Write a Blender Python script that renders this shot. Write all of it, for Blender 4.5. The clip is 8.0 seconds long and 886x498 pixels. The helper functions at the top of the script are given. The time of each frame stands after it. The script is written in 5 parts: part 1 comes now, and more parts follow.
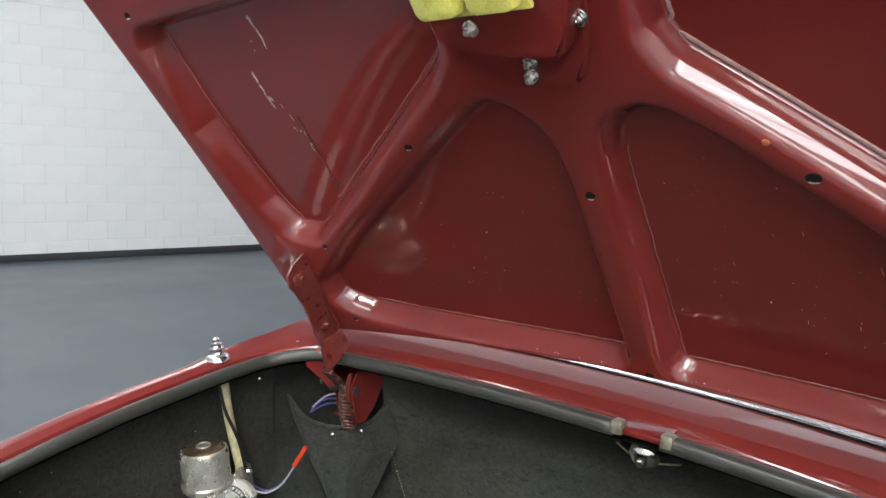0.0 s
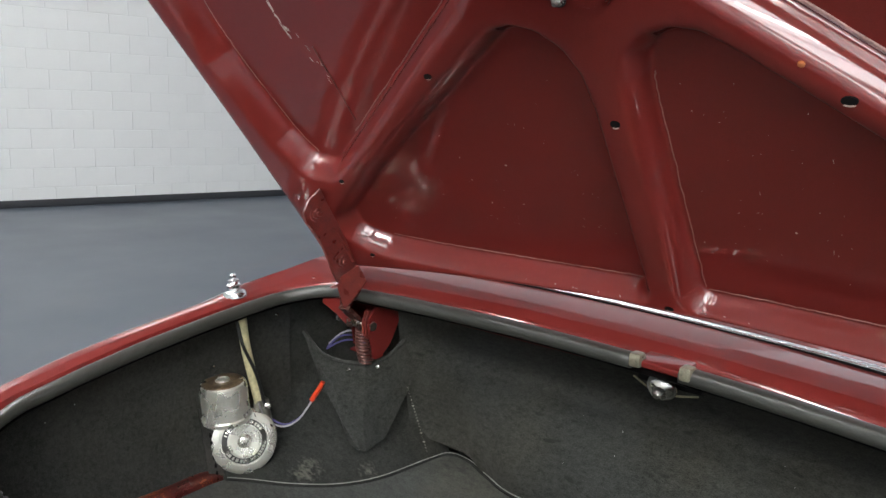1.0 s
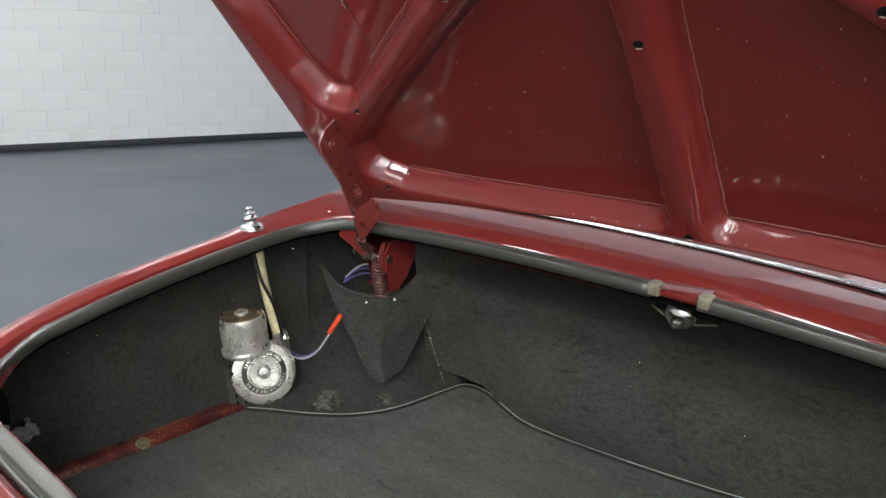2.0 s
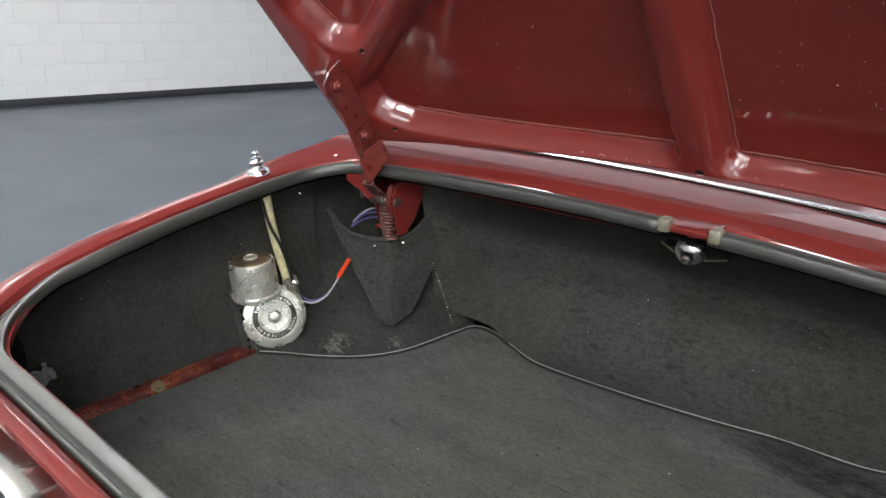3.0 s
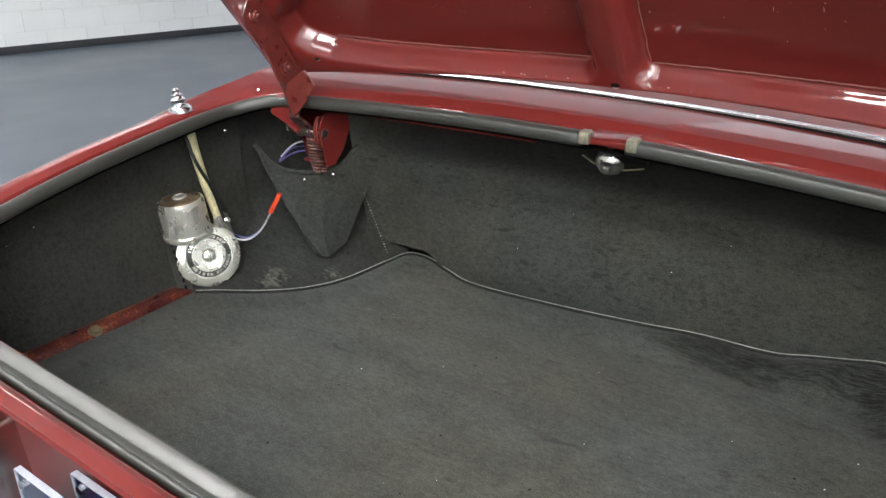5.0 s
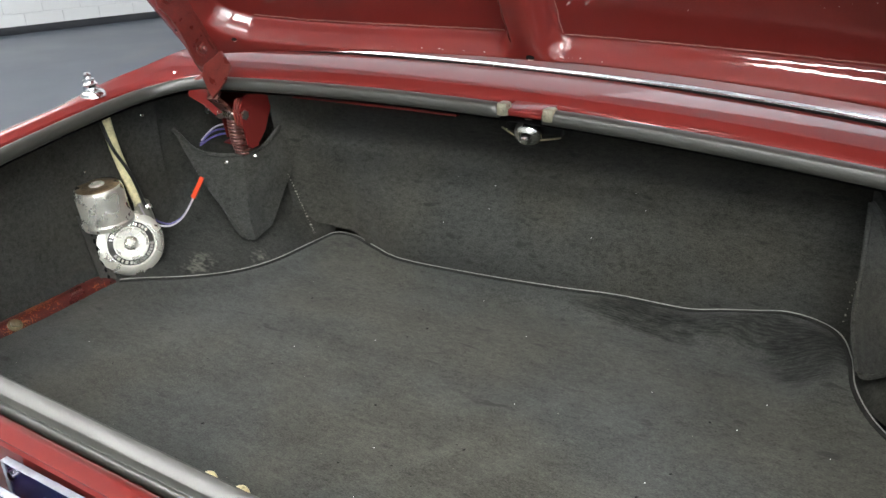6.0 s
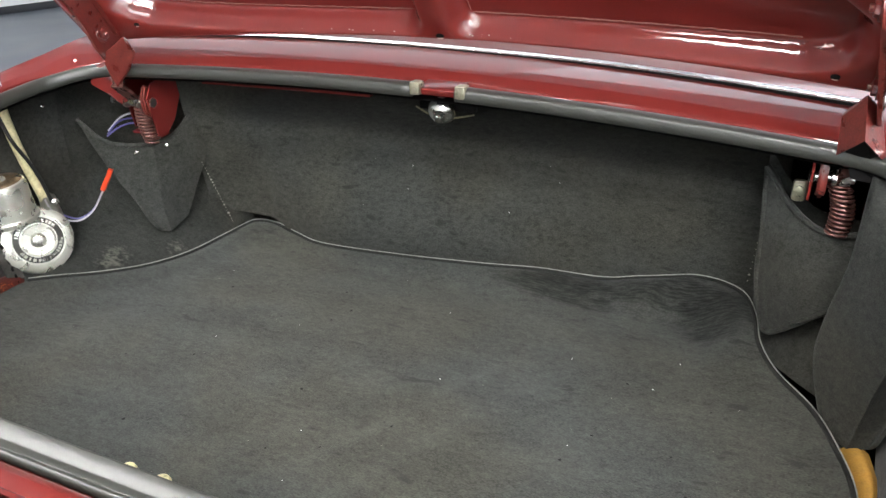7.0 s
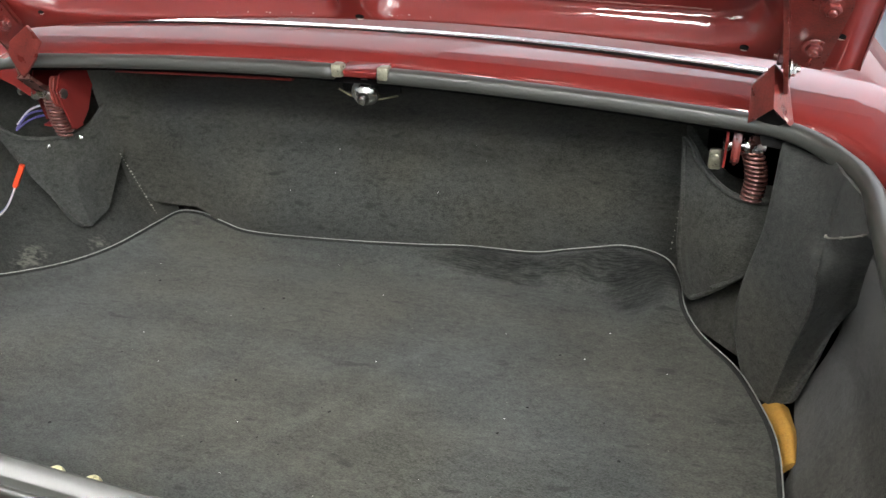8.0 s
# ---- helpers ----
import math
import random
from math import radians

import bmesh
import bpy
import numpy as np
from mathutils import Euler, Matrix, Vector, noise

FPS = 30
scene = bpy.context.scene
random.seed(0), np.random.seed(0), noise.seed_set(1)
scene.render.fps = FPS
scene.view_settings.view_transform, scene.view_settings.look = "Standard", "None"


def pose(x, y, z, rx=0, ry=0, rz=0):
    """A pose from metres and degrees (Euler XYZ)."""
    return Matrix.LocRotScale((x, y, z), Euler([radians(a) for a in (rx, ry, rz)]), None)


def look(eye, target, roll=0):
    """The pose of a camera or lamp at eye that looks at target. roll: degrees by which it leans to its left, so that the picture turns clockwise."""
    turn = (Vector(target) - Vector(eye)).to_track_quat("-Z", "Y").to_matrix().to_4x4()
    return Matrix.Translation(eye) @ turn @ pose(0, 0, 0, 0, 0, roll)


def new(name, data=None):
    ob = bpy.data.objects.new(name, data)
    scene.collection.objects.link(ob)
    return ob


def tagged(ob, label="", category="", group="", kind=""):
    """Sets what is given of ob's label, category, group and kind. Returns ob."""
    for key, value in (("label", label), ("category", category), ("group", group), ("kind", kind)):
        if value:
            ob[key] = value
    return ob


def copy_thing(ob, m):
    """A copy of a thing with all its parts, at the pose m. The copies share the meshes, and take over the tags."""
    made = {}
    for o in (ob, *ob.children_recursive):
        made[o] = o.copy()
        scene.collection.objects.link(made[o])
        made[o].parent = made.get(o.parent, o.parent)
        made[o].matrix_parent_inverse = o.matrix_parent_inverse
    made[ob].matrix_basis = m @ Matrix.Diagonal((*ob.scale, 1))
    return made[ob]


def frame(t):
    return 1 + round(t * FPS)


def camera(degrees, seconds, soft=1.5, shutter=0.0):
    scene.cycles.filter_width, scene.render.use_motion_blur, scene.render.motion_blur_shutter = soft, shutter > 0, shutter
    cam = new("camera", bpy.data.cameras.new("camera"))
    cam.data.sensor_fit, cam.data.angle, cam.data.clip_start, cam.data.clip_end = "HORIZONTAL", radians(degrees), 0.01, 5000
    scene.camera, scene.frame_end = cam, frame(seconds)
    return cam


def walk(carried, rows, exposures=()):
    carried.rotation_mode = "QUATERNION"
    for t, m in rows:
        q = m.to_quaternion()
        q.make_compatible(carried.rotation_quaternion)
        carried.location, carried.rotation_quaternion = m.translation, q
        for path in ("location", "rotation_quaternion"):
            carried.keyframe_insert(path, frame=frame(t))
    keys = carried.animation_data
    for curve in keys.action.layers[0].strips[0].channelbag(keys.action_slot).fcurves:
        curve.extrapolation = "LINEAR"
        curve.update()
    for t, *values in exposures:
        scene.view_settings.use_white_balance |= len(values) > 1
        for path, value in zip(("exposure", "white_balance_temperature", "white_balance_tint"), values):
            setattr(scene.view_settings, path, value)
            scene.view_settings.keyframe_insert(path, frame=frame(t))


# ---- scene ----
cam = camera(60.2, 8.0)

PATH = [
    (0, (0.418, 0.149, 1.184), (-0.872, 1.658, 0.947), 2.0),
    (0.5, (0.412, 0.147, 1.174), (-0.88, 1.644, 0.873), 2.0),
    (1, (0.404, 0.142, 1.164), (-0.883, 1.627, 0.791), 2.0),
    (1.5, (0.399, 0.14, 1.156), (-0.886, 1.607, 0.711), 1.9),
    (2, (0.399, 0.142, 1.144), (-0.89, 1.581, 0.626), 1.6),
    (3.5, (0.395, 0.128, 1.123), (-0.855, 1.529, 0.434), 0.6),
    (4, (0.4, 0.12, 1.117), (-0.812, 1.536, 0.393), 0.2),
    (4.5, (0.409, 0.111, 1.114), (-0.752, 1.555, 0.36), -0.4),
    (6, (0.433, 0.082, 1.102), (-0.497, 1.655, 0.288), -1.0),
    (6.5, (0.443, 0.074, 1.1), (-0.403, 1.685, 0.27), -1.2),
    (7, (0.448, 0.079, 1.097), (-0.309, 1.722, 0.244), -1.3),
    (7.5, (0.452, 0.081, 1.097), (-0.223, 1.747, 0.219), -1.6),
    (8, (0.455, 0.08, 1.096), (-0.139, 1.765, 0.197), -1.7),
]
EXPOSURES = [(0, -0.38), (1, -0.52), (2, -0.48), (3.5, -0.32), (4.5, -0.24), (6.5, 0.02), (8, 0.17)]
walk(cam, [(t, look(eye, target, roll)) for t, eye, target, roll in PATH], EXPOSURES)


# ---- light ----
world = bpy.data.worlds.new("world")
scene.world = world
world.use_nodes = True
world.node_tree.nodes["Background"].inputs[0].default_value = (0.75, 0.85, 1.0, 1)
world.node_tree.nodes["Background"].inputs[1].default_value = 0.05


# ---- materials ----
def material(name, colour, rough=0.5, metal=0.0, coat=0.0, vary=0.15, scale=8.0, fine=300.0, bump=0.0, bump_scale=400.0, rough_vary=0.1, sheen=0.0, spec=0.5, coat_rough=0.04):
    """A plain surface with stains and grain at two scales, and fine relief."""
    m = bpy.data.materials.new(name)
    m.use_nodes = True
    nt = m.node_tree
    b = nt.nodes["Principled BSDF"]
    b.inputs["Metallic"].default_value = metal
    b.inputs["Coat Weight"].default_value = coat
    b.inputs["Coat Roughness"].default_value = coat_rough
    b.inputs["Coat IOR"].default_value = 1.6
    b.inputs["Sheen Weight"].default_value = sheen
    b.inputs["Specular IOR Level"].default_value = spec
    tc = nt.nodes.new("ShaderNodeTexCoord")
    n1 = nt.nodes.new("ShaderNodeTexNoise")
    n1.inputs["Scale"].default_value = scale
    n1.inputs["Detail"].default_value = 5
    n2 = nt.nodes.new("ShaderNodeTexNoise")
    n2.inputs["Scale"].default_value = fine
    n2.inputs["Detail"].default_value = 3
    mix = nt.nodes.new("ShaderNodeMath")
    mix.operation = "MULTIPLY_ADD"
    mix.inputs[1].default_value = 0.5
    half = nt.nodes.new("ShaderNodeMath")
    half.operation = "MULTIPLY"
    half.inputs[1].default_value = 0.5
    ramp = nt.nodes.new("ShaderNodeValToRGB")
    lo, hi = [c * (1 - vary) for c in colour], [min(1, c * (1 + vary)) for c in colour]
    ramp.color_ramp.elements[0].color, ramp.color_ramp.elements[0].position = (*lo, 1), 0.35
    ramp.color_ramp.elements[1].color, ramp.color_ramp.elements[1].position = (*hi, 1), 0.65
    for n in (n1, n2):
        nt.links.new(tc.outputs["Object"], n.inputs["Vector"])
    nt.links.new(n2.outputs["Fac"], half.inputs[0])
    nt.links.new(n1.outputs["Fac"], mix.inputs[0])
    nt.links.new(half.outputs[0], mix.inputs[2])
    nt.links.new(mix.outputs[0], ramp.inputs["Fac"])
    nt.links.new(ramp.outputs["Color"], b.inputs["Base Color"])
    rr = nt.nodes.new("ShaderNodeMapRange")
    rr.inputs["To Min"].default_value, rr.inputs["To Max"].default_value = max(0.01, rough - rough_vary), min(1, rough + rough_vary)
    rr.inputs["From Min"].default_value, rr.inputs["From Max"].default_value = 0.3, 0.7
    nt.links.new(n1.outputs["Fac"], rr.inputs["Value"])
    nt.links.new(rr.outputs["Result"], b.inputs["Roughness"])
    if bump:
        n3 = nt.nodes.new("ShaderNodeTexNoise")
        n3.inputs["Scale"].default_value = bump_scale
        n3.inputs["Detail"].default_value = 2
        nt.links.new(tc.outputs["Object"], n3.inputs["Vector"])
        bp = nt.nodes.new("ShaderNodeBump")
        bp.inputs["Strength"].default_value = bump
        bp.inputs["Distance"].default_value = 0.002
        nt.links.new(n3.outputs["Fac"], bp.inputs["Height"])
        nt.links.new(bp.outputs["Normal"], b.inputs["Normal"])
    return m


def carpet(name, colour, cool=(0.95, 1.00, 0.99, 1), warm=(1.04, 1.03, 0.92, 1), grain=(0.5, 1.0, 1.0), patches=0.3, ribbed=(), dusty=(), dust=(0.20, 0.195, 0.165)):
    """Needle felt: fine streaky fibres, trodden patches, slow drift of tone. ribbed: fine ribs and lying pile, the
    upturned edge's shade put into the colour (centre, size); dusty: pale dirt (centre, radius).
    """
    m = bpy.data.materials.new(name)
    m.use_nodes = True
    nt = m.node_tree
    b = nt.nodes["Principled BSDF"]
    b.inputs["Roughness"].default_value = 0.95
    b.inputs["Specular IOR Level"].default_value = 0.1
    b.inputs["Sheen Weight"].default_value = 0.09
    b.inputs["Sheen Roughness"].default_value = 0.45
    tc = nt.nodes.new("ShaderNodeTexCoord")

    def stretched(scale):
        mp = nt.nodes.new("ShaderNodeMapping")
        mp.inputs["Scale"].default_value = scale
        nt.links.new(tc.outputs["Object"], mp.inputs["Vector"])
        return mp.outputs["Vector"]

    def tex(scale, detail, src, rough=0.5):
        n = nt.nodes.new("ShaderNodeTexNoise")
        n.inputs["Scale"].default_value, n.inputs["Detail"].default_value, n.inputs["Roughness"].default_value = scale, detail, rough
        nt.links.new(src, n.inputs["Vector"])
        return n.outputs["Fac"]

    def calc(op, *values):
        n = nt.nodes.new("ShaderNodeMath")
        n.operation = op
        for k, v in enumerate(values):
            if isinstance(v, (int, float)):
                n.inputs[k].default_value = v
            else:
                nt.links.new(v, n.inputs[k])
        return n.outputs[0]

    def ramp(v, lo, hi):
        n = nt.nodes.new("ShaderNodeMapRange")
        n.interpolation_type = "SMOOTHSTEP"
        n.inputs["From Min"].default_value, n.inputs["From Max"].default_value = lo, hi
        nt.links.new(v, n.inputs["Value"])
        return n.outputs["Result"]

    def blend(f, a, c, kind="MIX"):
        n = nt.nodes.new("ShaderNodeMix")
        n.data_type, n.blend_type = "RGBA", kind
        for k, v in ((0, f), (6, a), (7, c)):
            if isinstance(v, (tuple, float)):
                n.inputs[k].default_value = v
            else:
                nt.links.new(v, n.inputs[k])
        return n.outputs[2]

    plain, pile = tc.outputs["Object"], stretched(grain)
    fibre, tuft, worn = tex(620, 3, pile), tex(150, 3, pile, 0.6), tex(17, 7, pile, 0.62)
    stroke = ramp(tex(760, 2, pile), 0.34, 0.66)
    fibre = calc("MULTIPLY_ADD", stroke, 0.25, calc("MULTIPLY", fibre, 0.75))
    v = calc("MULTIPLY_ADD", fibre, 0.42, calc("MULTIPLY_ADD", tuft, 0.58 - patches, calc("MULTIPLY", worn, patches)))
    shade = nt.nodes.new("ShaderNodeValToRGB")
    e = shade.color_ramp.elements
    e[0].position, e[0].color = 0.35, (*[c * 0.45 for c in colour], 1)
    e[1].position, e[1].color = 0.66, (*[c * 1.55 for c in colour], 1)
    nt.links.new(v, shade.inputs["Fac"])
    out = blend(1.0, shade.outputs["Color"], blend(ramp(tex(3.4, 4, plain), 0.38, 0.62), cool, warm), "MULTIPLY")
    # small dark nicks in the pile
    out = blend(calc("MULTIPLY", ramp(tex(60, 2, stretched((0.35, 1, 1))), 0.66, 0.74), 0.6), out, tuple(c * 0.4 for c in colour) + (1,))
    lines = tex(1, 2, stretched((55, 520, 0)), 0.5)
    broad = tex(1, 3, stretched((14, 55, 25)), 0.65)
    # ribs, with the shade of the steeper slope painted in near-black
    for centre, size in ribbed:
        mp = nt.nodes.new("ShaderNodeMapping")
        mp.inputs["Scale"].default_value = tuple(1 / q for q in size)
        mp.inputs["Location"].default_value = tuple(-c / q for c, q in zip(centre, size))
        nt.links.new(plain, mp.inputs["Vector"])
        d = nt.nodes.new("ShaderNodeVectorMath")
        d.operation = "LENGTH"
        nt.links.new(mp.outputs["Vector"], d.inputs[0])
        f = ramp(calc("ADD", calc("SUBTRACT", 1.0, d.outputs["Value"]), calc("MULTIPLY_ADD", broad, 1.3, -0.65)), 0.0, 0.6)
        out = blend(calc("MULTIPLY", f, calc("MULTIPLY_ADD", ramp(lines, 0.34, 0.66), -0.42, 0.80)), out, (0.006, 0.006, 0.006, 1))
    for centre, radius in dusty:
        d = nt.nodes.new("ShaderNodeVectorMath")
        d.operation = "DISTANCE"
        nt.links.new(plain, d.inputs[0])
        d.inputs[1].default_value = centre
        near = calc("SUBTRACT", 1.0, calc("DIVIDE", d.outputs["Value"], radius))
        out = blend(calc("MULTIPLY", ramp(calc("ADD", near, calc("MULTIPLY_ADD", tuft, 3.0, -1.6)), 0.1, 0.9), calc("MULTIPLY", ramp(near, 0.0, 0.5), 0.42)), out, (*dust, 1))
    nt.links.new(out, b.inputs["Base Color"])
    bp = nt.nodes.new("ShaderNodeBump")
    bp.inputs["Strength"].default_value, bp.inputs["Distance"].default_value = 0.45, 0.003
    nt.links.new(v, bp.inputs["Height"])
    nt.links.new(bp.outputs["Normal"], b.inputs["Normal"])
    return m


def glow(name, colour, strength):
    m = bpy.data.materials.new(name)
    m.use_nodes = True
    b = m.node_tree.nodes["Principled BSDF"]
    b.inputs["Base Color"].default_value = (0.8, 0.8, 0.8, 1)
    b.inputs["Emission Color"].default_value = (*colour, 1)
    b.inputs["Emission Strength"].default_value = strength
    return m


PAINT = material("red_paint", (0.152, 0.0175, 0.0150), 0.34, 0.0, 1.0, 0.05, 3, 900, 0.004, 120, 0.02, 0.0, 0.1)
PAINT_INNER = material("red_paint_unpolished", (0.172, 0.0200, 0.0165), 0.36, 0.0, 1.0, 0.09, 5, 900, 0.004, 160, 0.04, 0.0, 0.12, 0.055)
PAINT_OLD = material("red_paint_worn", (0.140, 0.022, 0.017), 0.36, 0.0, 0.7, 0.45, 55, 600, 0.15, 300, 0.14)
CARPET = carpet("black_carpet", (0.039, 0.0385, 0.0362), grain=(0.6, 1.0, 1.0), patches=0.22)
# ribbed places carry the shade of the mat's upturned front edge
MAT = carpet("charcoal_carpet", (0.0505, 0.0514, 0.0486), ribbed=[((0.30, 1.125, 0.55), (0.20, 0.066, 0.10)), ((0.41, 1.090, 0.55), (0.085, 0.070, 0.09)), ((0.16, 1.10, 0.54), (0.13, 0.034, 0.08))])
CARPET_DIRTY = carpet("dirty_black_carpet", (0.031, 0.0306, 0.0286), patches=0.3, dusty=[((-0.590, 0.925, 0.560), 0.036), ((-0.575, 0.925, 0.535), 0.040), ((-0.49, 1.00, 0.545), 0.035)])
BINDING = material("grey_binding", (0.25, 0.25, 0.228), 0.7, 0, 0, 0.55, 14, 600, 0.3)
RUBBER = material("grey_rubber", (0.033, 0.034, 0.029), 0.36, 0, 0, 0.16, 6, 400, 0.01, 300, 0.05, spec=0.65)
# near-black: shade put into the colour of holes and gaps; also grit, bracket
BLACK = material("black_shade_and_parts", (0.006, 0.0055, 0.0055), 0.85, 0, 0, 0.2, spec=0.15)
CHROME = material("chrome", (0.75, 0.75, 0.76), 0.08, 1.0, 0, 0.05, 20, 400, 0, 400, 0.04)
ZINC = material("zinc_plate", (0.70, 0.69, 0.65), 0.26, 1.0, 0, 0.2, 30, 500, 0.1, 300, 0.1)
CAST = material("grey_motor_metal", (0.78, 0.775, 0.69), 0.28, 0.74, 0, 0.07, 40, 500, 0.03, 300, 0.04)
YELLOW_ZINC = material("yellow_zinc", (1.0, 0.88, 0.20), 0.25, 0.0, 0.6, 0.15, 40, 500, 0.05)
TUBE = material("yellowed_plastic_tube", (0.60, 0.55, 0.32), 0.45, 0, 0, 0.3, 40, 300, 0.1)
OLIVE = material("olive_plate", (0.20, 0.18, 0.11), 0.4, 0.6, 0, 0.3, 60, 500, 0.1)
RUSTY = material("rusting_red_paint", (0.060, 0.009, 0.007), 0.35, 0, 0.9, 0.3, 30, 400, 0.2, 200, 0.1)
_nt = RUSTY.node_tree
_ramp = [n for n in _nt.nodes if n.type == "VALTORGB"][0]
for _pos, _col in ((0.53, (0.065, 0.010, 0.008, 1)), (0.565, (0.20, 0.045, 0.015, 1)), (0.63, (0.30, 0.13, 0.05, 1))):
    _e = _ramp.color_ramp.elements.new(_pos)
    _e.color = _col
ORANGE = material("orange_plastic", (0.62, 0.060, 0.018), 0.4)
WIRE_BLUE = material("blue_wire", (0.08, 0.07, 0.22), 0.4)
WIRE_WHITE = material("white_wire", (0.45, 0.42, 0.45), 0.4)
WIRE_BLACK = material("black_wire", (0.015, 0.015, 0.015), 0.4)
OCHRE = material("ochre_cloth", (0.36, 0.19, 0.03), 0.85, 0, 0, 0.2, 60, 500, 0.4)
NAVY = material("navy_plate", (0.006, 0.010, 0.045), 0.25, 0, 0.6, 0.1)
WHITE = material("white_enamel", (0.75, 0.75, 0.75), 0.35)
LENS = material("red_lens", (0.25, 0.008, 0.006), 0.12, 0, 0.8, 0.1)
TYRE = material("tyre_rubber", (0.02, 0.02, 0.02), 0.8)
GROUND = material("blue_grey_epoxy", (0.082, 0.098, 0.124), 0.36, 0, 0, 0.06, 1.2, 90, 0.05, 120, 0.05)
BLOCK = material("white_painted_block", (0.78, 0.80, 0.80), 0.55, 0, 0, 0.03, 3, 120, 0.15, 150, 0.1)
MORTAR = material("white_painted_joint", (0.73, 0.75, 0.75), 0.65, 0, 0, 0.06, 6, 120, 0.2, 120)
PLASTER = material("white_plaster", (0.78, 0.79, 0.79), 0.7, 0, 0, 0.03, 2, 60, 0.05)
SKIRT = material("dark_skirting", (0.03, 0.033, 0.038), 0.5)
PANEL_LIGHT = glow("panel_light", (1.0, 0.99, 0.96), 76.0)
# glow of added, unseen panes; strengths graded to shape the paint's reflections
ROOF_GLOW = glow("roof_glow_pane", (0.95, 0.94, 1.0), 0.8)
ROOF_GLOW_MID = glow("roof_glow_pane_mid", (0.93, 0.93, 1.0), 1.8)
ROOF_GLOW_FRONT = glow("roof_glow_pane_front", (0.88, 0.90, 1.0), 2.1)
WALL_GLOW = glow("wall_glow_pane", (0.93, 0.97, 1.0), 13.0)
ROOF_GLOW_REAR = glow("roof_glow_pane_rear", (0.97, 0.98, 1.0), 17.0)


# ---- building helpers ----
def finish(name, bm, mat, parent=None, label="", smooth=True, angle=40):
    me = bpy.data.meshes.new(name)
    bmesh.ops.recalc_face_normals(bm, faces=bm.faces)
    if smooth:
        for f in bm.faces:
            f.smooth = True
        for e in bm.edges:
            if len(e.link_faces) == 2 and e.calc_face_angle(0) > radians(angle):
                e.smooth = False
    bm.to_mesh(me)
    bm.free()
    me.materials.append(mat)
    ob = new(name, me)
    ob.parent = parent
    if label:
        ob["label"] = label
    return ob


def part(name, bm, mat, parent, label="", **k):
    return finish(name, bm, mat, parent, label, **k)


def empty(name):
    return new(name)


def spline(pts, n):
    """Catmull-Rom through the points, n steps a span."""
    P = [Vector(p) for p in pts]
    P = [2 * P[0] - P[1], *P, 2 * P[-1] - P[-2]]
    out = []
    for i in range(1, len(P) - 2):
        a, b, c, d = P[i - 1:i + 3]
        for k in range(n):
            t = k / n
            out.append(0.5 * (2 * b + (c - a) * t + (2 * a - 5 * b + 4 * c - d) * t * t + (3 * b - a - 3 * c + d) * t ** 3))
    out.append(P[-2].copy())
    return out


def sweep(bm, pts, radius, sides=8, closed=False, profile=None, up=(0, 0, 1)):
    """A tube, or a profile of (across, up) points, along a polyline."""
    pts = [Vector(p) for p in pts]
    n = len(pts)
    rings = []
    for i, p in enumerate(pts):
        t = (pts[(i + 1) % n] - pts[i - 1]) if closed else (pts[min(i + 1, n - 1)] - pts[max(i - 1, 0)])
        t.normalize()
        a = t.cross(Vector(up))
        if a.length < 1e-4:
            a = t.cross(Vector((1, 0, 0)))
        a.normalize()
        b = a.cross(t)
        shape = profile or [(radius * math.cos(2 * math.pi * k / sides), radius * math.sin(2 * math.pi * k / sides)) for k in range(sides)]
        rings.append([bm.verts.new(p + a * u + b * v) for u, v in shape])
    m = len(rings[0])
    for i in range(n if closed else n - 1):
        r, s = rings[i], rings[(i + 1) % n]
        for k in range(m):
            bm.faces.new((r[k], r[(k + 1) % m], s[(k + 1) % m], s[k]))
    if not closed:
        bm.faces.new(rings[0])
        bm.faces.new(rings[-1][::-1])
    return bm


def sheet(fn, nu, nv, thick):
    """A curved sheet fn(u, v), u and v from 0 to 1, with a thickness."""
    bm = bmesh.new()
    P = [[Vector(fn(i / nu, j / nv)) for j in range(nv + 1)] for i in range(nu + 1)]
    def normal(i, j):
        a = P[min(i + 1, nu)][j] - P[max(i - 1, 0)][j]
        b = P[i][min(j + 1, nv)] - P[i][max(j - 1, 0)]
        c = a.cross(b)
        return c.normalized() if c.length > 1e-9 else Vector((0, 0, 1))
    top = [[bm.verts.new(P[i][j]) for j in range(nv + 1)] for i in range(nu + 1)]
    low = [[bm.verts.new(P[i][j] - normal(i, j) * thick) for j in range(nv + 1)] for i in range(nu + 1)]
    for i in range(nu):
        for j in range(nv):
            bm.faces.new((top[i][j], top[i + 1][j], top[i + 1][j + 1], top[i][j + 1]))
            bm.faces.new((low[i][j + 1], low[i + 1][j + 1], low[i + 1][j], low[i][j]))
    for i in range(nu):
        bm.faces.new((top[i][0], low[i][0], low[i + 1][0], top[i + 1][0]))
        bm.faces.new((top[i][nv], top[i + 1][nv], low[i + 1][nv], low[i][nv]))
    for j in range(nv):
        bm.faces.new((top[0][j], top[0][j + 1], low[0][j + 1], low[0][j]))
        bm.faces.new((top[nu][j], low[nu][j], low[nu][j + 1], top[nu][j + 1]))
    return bm


